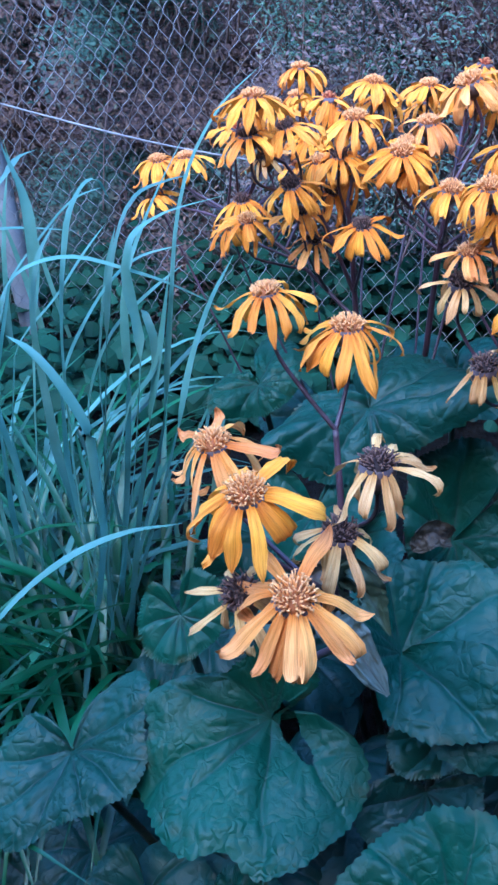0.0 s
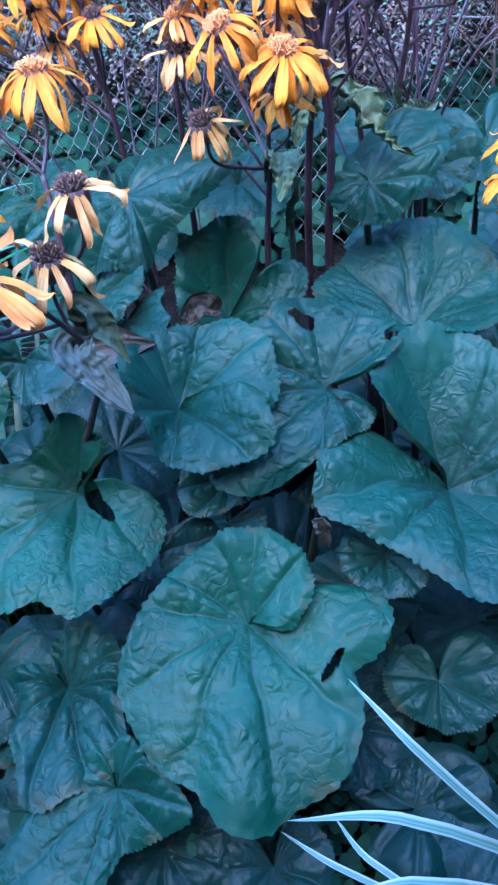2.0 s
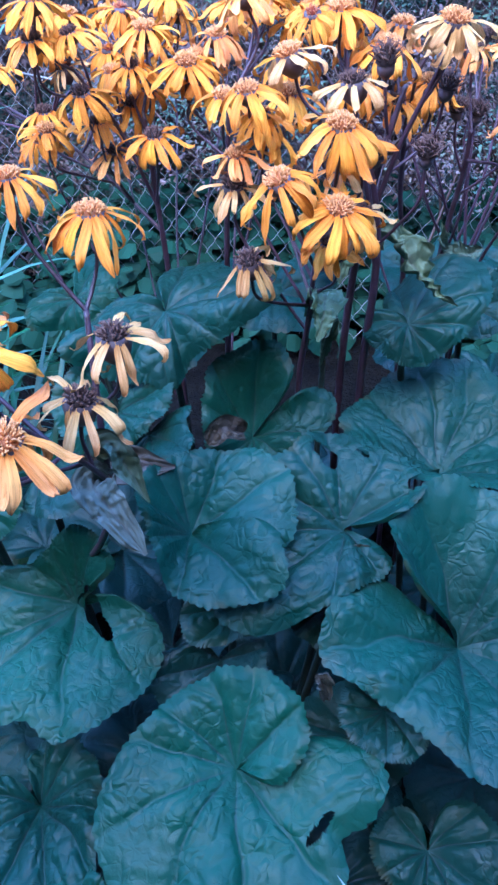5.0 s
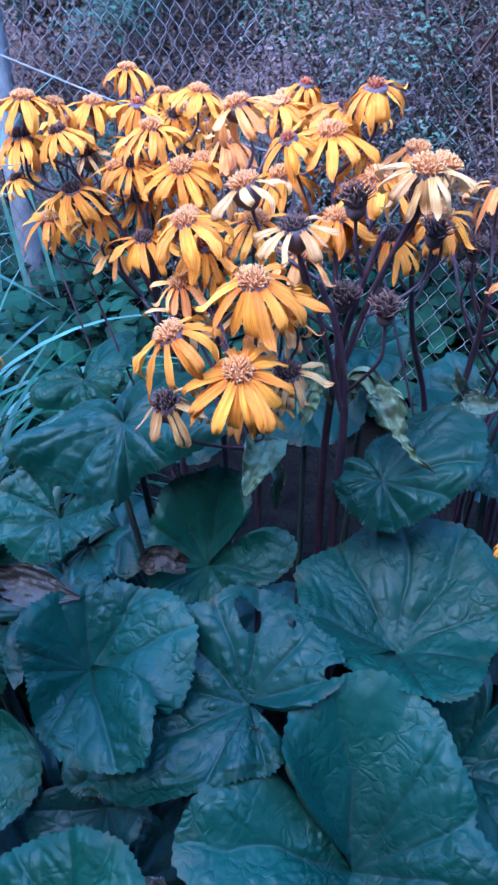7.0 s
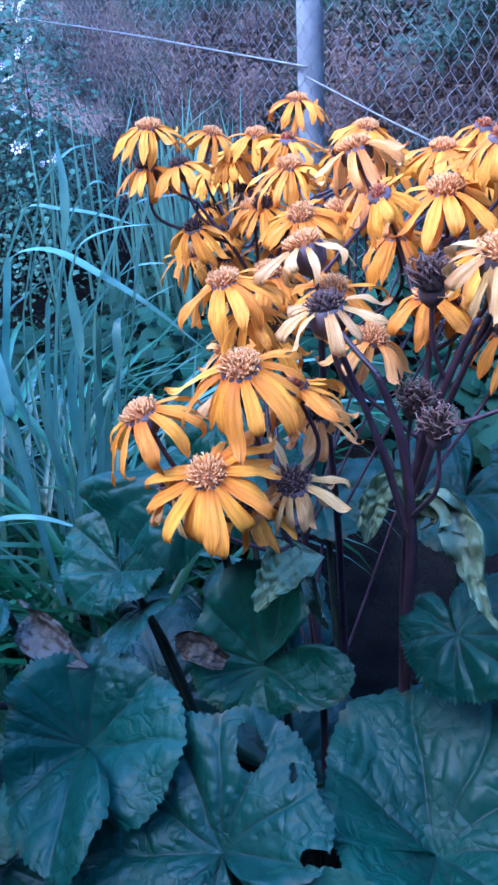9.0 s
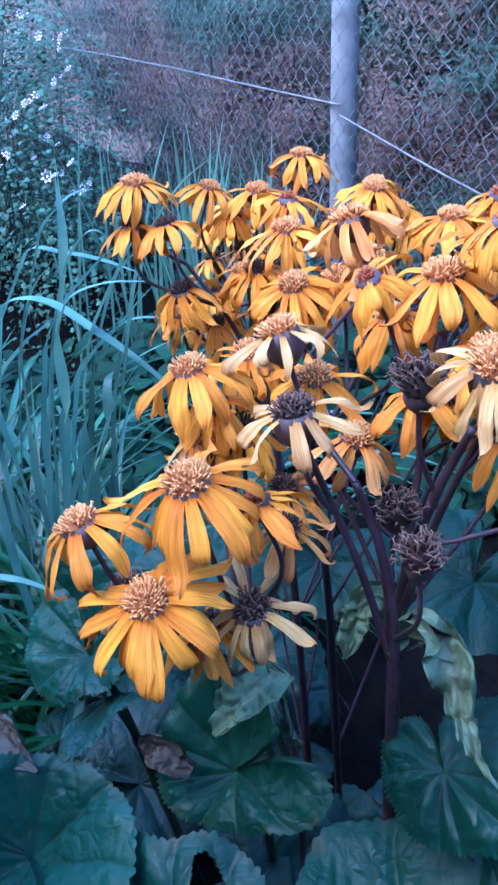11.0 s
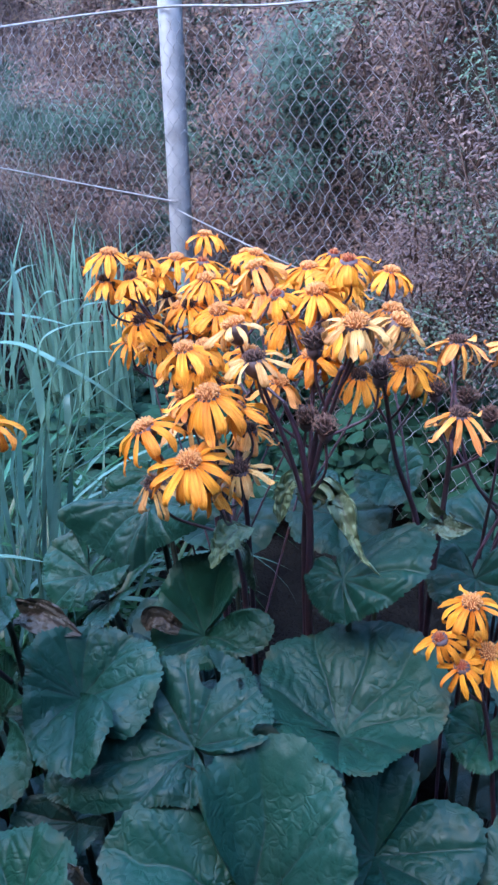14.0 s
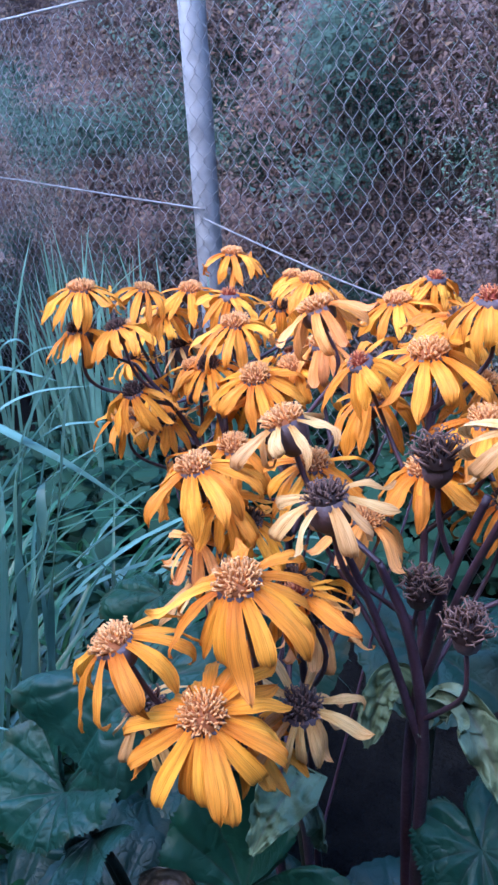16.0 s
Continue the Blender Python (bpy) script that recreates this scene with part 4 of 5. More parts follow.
leaf(front, (0.020, 0.270, 0.190), (0.1, -0.2, 1), from_sinus(-160, ((-130, 0.06, 0.03), (-80, 0.068, 0.02), (-30, 0.062, 0.0), (10, 0.07, -0.01), (60, 0.066, 0.0), (110, 0.058, 0.02), (150, 0.05, 0.03))), seed=28, wave=0.07, material=LEAF_SHADED, nt=200, nr=24)
leaf(front, (-0.140, 0.470, 0.270), (0, -0.2, 1), from_sinus(-170, ((-130, 0.06, 0.03), (-80, 0.075, 0.02), (-30, 0.07, 0.0), (10, 0.08, -0.01), (60, 0.07, 0.0), (110, 0.06, 0.02), (150, 0.05, 0.03))), seed=29, wave=0.07, material=LEAF_SHADED, nt=200, nr=24)
# lower leaves in the shade, coloured darker for it, and those behind
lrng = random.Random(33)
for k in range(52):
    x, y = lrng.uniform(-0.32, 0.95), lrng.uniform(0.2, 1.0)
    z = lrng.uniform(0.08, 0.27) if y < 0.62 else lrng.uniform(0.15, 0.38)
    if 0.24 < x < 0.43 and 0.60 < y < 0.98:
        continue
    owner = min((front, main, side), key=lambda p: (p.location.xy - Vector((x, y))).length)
    leaf(owner, (x, y, z), (lrng.uniform(-0.2, 0.2), lrng.uniform(-0.5, 0), 1), plain_rim(lrng, lrng.uniform(0.065, 0.10), lrng.uniform(-180, 180)), 40 + k, 0.06, material=LEAF_SHADED, nt=120, nr=12)
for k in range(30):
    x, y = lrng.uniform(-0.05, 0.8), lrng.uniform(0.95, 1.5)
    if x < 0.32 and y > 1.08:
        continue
    leaf(side if x > 0.42 else main, (x, y, lrng.uniform(0.12, 0.36) * (1.0 if x > 0.42 else 0.45)), (lrng.uniform(-0.2, 0.2), lrng.uniform(-0.5, 0), 1), plain_rim(lrng, lrng.uniform(0.07, 0.11), lrng.uniform(-180, 180)), 140 + k, 0.06, material=LEAF_SHADED, nt=120, nr=12)
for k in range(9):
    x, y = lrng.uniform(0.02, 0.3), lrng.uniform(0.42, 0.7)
    leaf(front, (x, y, lrng.uniform(0.1, 0.28)), (lrng.uniform(-0.2, 0.2), lrng.uniform(-0.4, 0), 1), plain_rim(lrng, lrng.uniform(0.06, 0.09), lrng.uniform(-180, 180)), 190 + k, 0.06, material=LEAF_SHADED, nt=120, nr=12)
for k, (x, y, z) in enumerate([(0.62, 0.78, 0.54), (0.66, 0.62, 0.42), (0.50, 1.0, 0.58), (0.08, 1.0, 0.51), (0.27, 1.0, 0.57), (0.70, 0.95, 0.50), (0.60, 0.90, 0.6)]):
    leaf(side if x > 0.4 else main, (x, y, z), (0, -0.35, 0.95), plain_rim(lrng, 0.085, 180, 0.02), 90 + k, 0.05, nt=150, nr=16)

# flower stems
STEMS = []


def stem(plant, pts, r0=0.0058, r1=0.0036):
    tube("flower_stem", pts, 0.82 * r0, 0.8 * r1, STEM, plant, 8, 8)
    for p in smooth_line(pts, 8):
        STEMS.append((plant, p))


stem(main, [(0.33, 0.80, 0.0), (0.315, 0.755, 0.535), (0.327, 0.72, 0.778), (0.345, 0.715, 0.86), (0.36, 0.72, 0.905)], 0.0066, 0.003)
stem(main, [(0.345, 0.79, 0.0), (0.332, 0.715, 0.594), (0.336, 0.695, 0.76), (0.325, 0.69, 0.83), (0.31, 0.685, 0.87)], 0.0065, 0.003)
stem(main, [(0.13, 0.93, 0.0), (0.125, 0.88, 0.60), (0.115, 0.865, 0.78), (0.11, 0.87, 0.86)], 0.006, 0.003)
stem(main, [(0.18, 0.92, 0.0), (0.19, 0.85, 0.6), (0.195, 0.81, 0.8), (0.2, 0.8, 0.88)], 0.0055, 0.003)
stem(main, [(0.24, 0.74, 0.0), (0.258, 0.695, 0.62), (0.262, 0.665, 0.70), (0.262, 0.64, 0.765)], 0.005, 0.003)
stem(side, [(0.455, 0.87, 0.0), (0.448, 0.841, 0.594), (0.454, 0.836, 0.70), (0.46, 0.81, 0.80), (0.458, 0.80, 0.84)], 0.0055, 0.003)
stem(main, [(0.43, 0.92, 0.0), (0.419, 0.873, 0.648), (0.395, 0.83, 0.76), (0.385, 0.80, 0.85)], 0.005, 0.003)
stem(front, [(0.0, 0.64, 0.0), (0.0, 0.59, 0.43), (0.045, 0.50, 0.575), (0.067, 0.445, 0.66), (0.066, 0.445, 0.70), (0.065, 0.465, 0.77), (0.064, 0.485, 0.81)], 0.005, 0.0028)
stem(main, [(0.327, 0.72, 0.775), (0.320, 0.742, 0.85), (0.312, 0.77, 0.93)], 0.0035, 0.0025)
stem(main, [(0.328, 0.72, 0.76), (0.352, 0.703, 0.85), (0.383, 0.682, 0.935)], 0.0038, 0.0025)
stem(main, [(0.335, 0.697, 0.74), (0.316, 0.676, 0.83), (0.298, 0.655, 0.90)], 0.0035, 0.0025)
stem(main, [(0.115, 0.865, 0.76), (0.08, 0.86, 0.85), (0.045, 0.84, 0.91)], 0.003, 0.0022)
stem(main, [(0.118, 0.868, 0.78), (0.10, 0.92, 0.87), (0.08, 0.96, 0.93)], 0.003, 0.0022)
stem(main, [(0.195, 0.815, 0.79), (0.22, 0.87, 0.88), (0.24, 0.92, 0.93)], 0.003, 0.0022)
stem(main, [(0.122, 0.87, 0.72), (0.03, 0.94, 0.80), (-0.08, 1.03, 0.85)], 0.003, 0.0022)
stem(front, [(0.068, 0.444, 0.68), (0.05, 0.40, 0.74), (0.02, 0.36, 0.80)], 0.003, 0.0022)
stem(side, [(0.60, 0.75, 0.0), (0.565, 0.69, 0.45), (0.545, 0.665, 0.58), (0.535, 0.655, 0.61)], 0.004, 0.0025)

for k, (x, y, z) in enumerate([(0.56, 0.90, 0.86), (0.60, 0.95, 0.82), (0.53, 0.98, 0.90), (0.64, 0.88, 0.80), (0.50, 0.92, 0.83), (0.58, 1.02, 0.93), (0.42, 0.98, 0.86), (0.45, 0.90, 0.80)]):
    stem(side, [(0.48 + 0.02 * (k % 4), 0.90 + 0.02 * k, 0.0), (0.49 + 0.015 * (k % 4), 0.89 + 0.015 * k, 0.6), ((x + 0.5) / 2, (y + 0.9) / 2, 0.72), (x, y, z - 0.01)], 0.0034, 0.002)
    flower(side, (x, y, z), "dead", 0.8, (0.1, -0.2), "dark", 0)
for plant, at, kind, size, lean, disc, petals in [
    (front, (0.075, 0.507, 0.876), "fresh", 1.0, (0.0, -0.05), "tan", None),
    (front, (0.029, 0.315, 0.815), "faded", 1.05, (0.05, -0.52), "tan", 14),
    (front, (0.007, 0.353, 0.854), "fresh", 1.0, (-0.05, -0.28), "tan", None),
    (front, (-0.014, 0.415, 0.848), "faded", 0.95, (-0.1, -0.3), "tan", 9),
    (front, (0.086, 0.432, 0.815), "pale", 1.1, (0.1, -0.2), "dark", 9),
    (front, (0.060, 0.412, 0.778), "pale", 1.1, (0.15, -0.35), "dark", 8),
    (front, (-0.001, 0.347, 0.791), "pale", 1.0, (-0.3, -0.5), "dark", 8),
    (front, (0.022, 0.508, 0.904), "fresh", 0.85, (-0.05, -0.05), "tan", 10),
    (main, (0.193, 0.69, 0.831), "pale", 1.1, (-0.1, -0.4), "dark", 9),
    (main, (0.267, 0.561, 0.848), "fresh", 1.05, (0.0, -0.6), "tan", 18),
    (main, (0.218, 0.563, 0.873), "fresh", 1.0, (-0.45, -0.45), "tan", 9),
    (main, (0.197, 0.608, 0.789), "pale", 1.1, (-0.2, -0.6), "dark", 9),
    (main, (0.296, 0.607, 0.826), "pale", 1.0, (0.15, -0.6), "dark", 13),
    (main, (0.273, 0.59, 0.905), "fresh", 1.05, (0.0, -0.45), "tan", 13),
    (main, (0.287, 0.650, 0.850), "faded", 0.8, (0.1, -0.2), "dark", 7),
    (main, (0.218, 0.674, 0.898), "fresh", 0.8, (0.0, -0.5), "red", 11),
    (main, (0.205, 0.667, 0.919), "fresh", 0.95, (-0.2, -0.35), "tan", 12),
    (main, (0.246, 0.701, 0.94), "pale", 1.1, (-0.45, -0.25), "tan", 7),
    (main, (0.294, 0.648, 0.925), "pale", 1.05, (-0.1, -0.2), "dark", 6),
    (main, (0.25, 0.70, 0.835), "faded", 0.9, (0.1, -0.3), "dark", 8),
    (main, (0.292, 0.714, 0.880), "faded", 0.9, (0.3, -0.15), "tan", 8),
    (main, (0.251, 0.73, 0.902), "fresh", 0.95, (0.1, -0.2), "tan", 11),
    (main, (0.386, 0.674, 0.964), "pale", 1.12, (0.05, -0.4), "tan", 15),
    (main, (0.405, 0.766, 0.944), "pale", 1.1, (0.5, 0.1), "tan", 8),
    (main, (0.381, 0.82, 0.942), "faded", 1.0, (0.0, -0.15), "tan", 10),
    (main, (0.308, 0.779, 0.964), "fresh", 1.1, (0.05, -0.35), "tan", 15),
    (main, (0.275, 0.747, 0.965), "fresh", 0.75, (-0.1, -0.75), "red", 11),
    (main, (0.342, 0.78, 1.0), "fresh", 0.9, (0.0, -0.2), "red", 12),
    (main, (0.364, 0.763, 0.881), "fresh", 0.9, (0.1, -0.3), "dark", 10),
    (main, (0.408, 0.797, 0.891), "fresh", 0.95, (0.0, -0.1), "tan", 12),
    (side, (0.481, 0.723, 0.87), "faded", 0.95, (0.0, -0.05), "dark", 10),
    (side, (0.456, 0.815, 0.916), "faded", 0.95, (0.05, 0.0), "dark", 9),
    (side, (0.51, 0.86, 0.91), "faded", 0.9, (0.1, 0.0), "dark", 9),
    (main, (0.323, 1.022, 0.941), "fresh", 0.95, (0.05, -0.1), "tan", 12),
    (main, (0.16, 0.834, 0.915), "fresh", 1.05, (0.0, -0.4), "tan", 14),
    (main, (0.12, 0.823, 0.847), "fresh", 0.95, (0.0, -0.4), "dark", 12),
    (main, (0.05, 0.826, 0.892), "fresh", 0.95, (-0.1, -0.4), "dark", 11),
    (main, (0.172, 0.876, 0.912), "fresh", 1.0, (0.0, -0.35), "tan", 13),
    (main, (0.018, 0.815, 0.978), "fresh", 0.95, (0.0, -0.05), "tan", 13),
    (main, (0.011, 0.814, 0.944), "fresh", 0.95, (-0.05, -0.1), "dark", 9),
    (main, (0.003, 0.921, 0.954), "fresh", 0.8, (0.2, 0.1), "tan", 9),
    (main, (0.035, 0.951, 0.949), "fresh", 0.95, (0.0, -0.05), "tan", 12),
    (main, (0.095, 0.916, 0.956), "fresh", 0.85, (0.0, 0.0), "red", 11),
    (main, (0.119, 0.881, 0.941), "fresh", 1.05, (0.0, -0.3), "tan", 13),
    (main, (0.218, 0.818, 0.976), "faded", 1.1, (-0.45, -0.2), "tan", 8),
    (main, (0.149, 0.967, 0.961), "fresh", 0.9, (0.1, -0.1), "tan", 11),
    (main, (0.16, 0.99, 0.94), "fresh", 0.85, (0.1, -0.1), "tan", 10),
    (main, (0.195, 0.885, 0.930), "faded", 1.0, (0.1, -0.1), "tan", 12),
    (main, (0.228, 1.069, 0.939), "fresh", 0.95, (0.1, -0.1), "tan", 12),
    (main, (0.26, 0.96, 0.955), "fresh", 0.95, (0.1, -0.1), "tan", 12),
    (main, (0.077, 1.087, 0.89), "fresh", 0.9, (0.0, -0.2), "tan", 11),
    (main, (0.073, 0.872, 0.82), "faded", 0.85, (-0.1, -0.3), "dark", 9),
    (main, (0.069, 0.973, 0.98), "fresh", 0.85, (0.0, 0.0), "tan", 12),
    (main, (-0.111, 1.058, 0.877), "fresh", 0.95, (-0.1, -0.1), "tan", 12),
    (main, (-0.073, 1.036, 0.883), "fresh", 0.9, (0.0, -0.1), "tan", 11),
    (main, (-0.004, 0.926, 0.854), "fresh", 0.9, (-0.1, -0.3), "dark", 11),
    (main, (0.002, 0.872, 0.847), "fresh", 0.9, (-0.1, -0.3), "tan", 11),
    (main, (0.101, 0.863, 0.909), "fresh", 0.9, (0.0, -0.3), "dark", 12),
    (main, (0.262, 0.806, 0.920), "fresh", 1.0, (0.0, -0.35), "tan", 13),
    (main, (0.081, 0.872, 0.903), "fresh", 0.85, (0.0, -0.3), "tan", 11),
    (main, (0.242, 0.925, 0.958), "fresh", 0.95, (0.0, -0.25), "tan", 13),
    (main, (0.265, 0.953, 0.972), "fresh", 0.8, (0.1, -0.1), "red", 11),
    (main, (0.30, 0.88, 0.955), "fresh", 0.95, (0.0, -0.2), "tan", 12),
    (main, (0.35, 0.755, 0.935), "fresh", 1.0, (0.0, -0.3), "tan", 12),
    (main, (0.318, 0.74, 0.905), "fresh", 0.9, (0.0, -0.35), "tan", 11),
    (main, (0.068, 1.107, 0.933), "fresh", 0.85, (0.0, -0.1), "tan", 11),
    (main, (0.023, 0.944, 0.895), "pale", 0.9, (-0.2, -0.2), "dark", 8),
    (main, (0.017, 0.934, 0.929), "fresh", 0.8, (-0.1, -0.2), "tan", 10),
    (main, (0.109, 1.038, 0.93), "fresh", 0.9, (0.0, -0.1), "tan", 12),
    (main, (0.19, 0.74, 0.90), "fresh", 0.9, (0.0, -0.35), "tan", 12),
    (main, (0.195, 0.68, 0.862), "faded", 0.85, (-0.2, -0.3), "tan", 9),
    (main, (0.40, 0.72, 0.90), "dead", 1.0, (0.1, -0.2), "dark", 0),
    (main, (0.33, 0.70, 0.847), "dead", 1.0, (0.1, -0.2), "dark", 0),
    (main, (0.366, 0.657, 0.858), "dead", 1.0, (0.1, -0.2), "dark", 0),
    (main, (0.335, 0.703, 0.928), "dead", 1.1, (0.0, -0.1), "dark", 0),
    (side, (0.47, 0.82, 0.85), "dead", 0.9, (0.1, -0.2), "dark", 0),
    (side, (0.44, 0.80, 0.86), "dead", 0.9, (-0.1, -0.2), "dark", 0),
    (side, (0.50, 0.80, 0.84), "dead", 0.9, (0.1, -0.2), "dark", 0),
    (side, (0.50, 0.628, 0.674), "fresh", 0.75, (-0.2, -0.6), "red", 10),
    (side, (0.523, 0.654, 0.705), "fresh", 0.9, (0.0, -0.4), "tan", 11),
    (side, (0.524, 0.629, 0.647), "fresh", 0.75, (0.0, -0.6), "red", 9),
    (side, (0.544, 0.659, 0.649), "fresh", 0.85, (0.2, -0.5), "tan", 10),
]:
    flower(plant, at, kind, size, lean, disc, petals)
# younger flowers half hidden under the others
hidden = random.Random(17)
for plant, at, z, size, kind in [f for f in FLOWERS if f[0] == main and f[4] == "fresh"][::2]:
    flower(main, (at.x + hidden.uniform(-0.035, 0.035), at.y + hidden.uniform(0.0, 0.05), at.z - hidden.uniform(0.02, 0.045)), "fresh", 0.82, (hidden.uniform(-0.3, 0.3), -0.2), hidden.choice(("tan", "red", "dark")), 11)

for plant, at, z, size, kind in FLOWERS:
    neck = at - z * 0.013 * size
    best = min((p for o, p in STEMS if o == plant and p.z < at.z - 0.065), key=lambda p: (p - at).length + 2.5 * max(0.0, (p.xy - at.xy).length - 0.45 * (at.z - p.z)), default=None)
    if best is None:
        continue
    low = neck - z * min(0.03, 0.4 * (neck - best).length)
    mid = best.lerp(low, 0.5) + Vector((0, 0, -0.003))
    tube("flower_stalk", [best, mid, low, neck + z * 0.002], 0.0018, 0.0015 * size, STEM, plant, 6, 5)

# small leaves on the flower stems
bract(main, [(0.340, 0.728, 0.742), (0.350, 0.722, 0.760), (0.366, 0.715, 0.748), (0.384, 0.702, 0.722), (0.400, 0.692, 0.704), (0.424, 0.684, 0.690)], 0.052, BRACT, crinkle=1.3, seed=1, fold=1.35, tail=0.5)
bract(main, [(0.325, 0.725, 0.735), (0.312, 0.712, 0.768), (0.305, 0.704, 0.755), (0.299, 0.70, 0.718)], 0.030, BRACT, crinkle=0.5, seed=2, fold=0.6)
bract(main, [(0.264, 0.668, 0.70), (0.274, 0.645, 0.732), (0.268, 0.622, 0.722), (0.261, 0.608, 0.702)], 0.034, BRACT, crinkle=0.5, seed=3, fold=0.5)
bract(main, [(0.266, 0.668, 0.70), (0.280, 0.652, 0.705), (0.279, 0.668, 0.665), (0.277, 0.684, 0.629)], 0.018, BRACT, crinkle=0.4, seed=4)
bract(front, [(0.067, 0.444, 0.680), (0.056, 0.426, 0.694), (0.068, 0.412, 0.678), (0.091, 0.398, 0.642)], 0.036, BRACT_GREY, crinkle=0.2, seed=5, fold=0.3)
bract(front, [(0.067, 0.446, 0.70), (0.070, 0.44, 0.722), (0.082, 0.435, 0.70), (0.096, 0.43, 0.668)], 0.032, BRACT, crinkle=0.25, seed=6, fold=0.9)
bract(side, [(0.454, 0.836, 0.69), (0.445, 0.82, 0.71), (0.44, 0.81, 0.735)], 0.022, BRACT, crinkle=0.4, seed=7)
bract(side, [(0.456, 0.834, 0.685), (0.475, 0.815, 0.69), (0.495, 0.81, 0.70)], 0.036, BRACT, crinkle=0.5, seed=8)
bract(side, [(0.452, 0.834, 0.685), (0.44, 0.80, 0.685), (0.43, 0.79, 0.69)], 0.026, BRACT, crinkle=0.5, seed=9)
bract(main, [(0.19, 0.655, 0.57), (0.165, 0.645, 0.585), (0.15, 0.64, 0.57)], 0.04, BROWN_LEAF, name="withered_leaf", crinkle=0.15, seed=10)
bract(front, [(0.235, 0.39, 0.45), (0.228, 0.383, 0.49), (0.222, 0.38, 0.50)], 0.02, BROWN_LEAF, name="withered_leaf", crinkle=0.4, seed=11)
# added piece that stands in for the brown underside of a folded leaf
bract(front, [(-0.005, 0.60, 0.570), (0.05, 0.575, 0.600), (0.115, 0.565, 0.60)], 0.058, BROWN_LEAF, name="withered_leaf", crinkle=0.12, seed=13)
bract(front, [(0.26, 0.52, 0.49), (0.285, 0.505, 0.515), (0.31, 0.505, 0.50)], 0.04, BROWN_LEAF, name="withered_leaf", crinkle=0.5, seed=12)


# ---- the ribbon grass beside the flowers ----
def arch(base, way, length, rise, fall, n=9, power=1.6):
    pts, p = [], Vector(base)
    d = Vector((way[0], way[1], 0)).normalized()
    for i in range(n + 1):
        s = i / n
        e = rise + (fall - rise) * s**power
        pts.append(p.copy())
        p = p + (d * math.cos(e) + Vector((0, 0, 1)) * math.sin(e)) * (length / n)
    return pts


grass = thing("ornamental_grass", (-0.38, 0.95, 0.0), "clump of tall arching blue-green ribbon grass", "grass clump")
grng = random.Random(8)
def blade(pts, width, material):
    v, f, u = [], [], []
    ribbon_data(pts, width, v, f, u)
    put("blade", mesh_of("blade", v, f, material, u), grass)


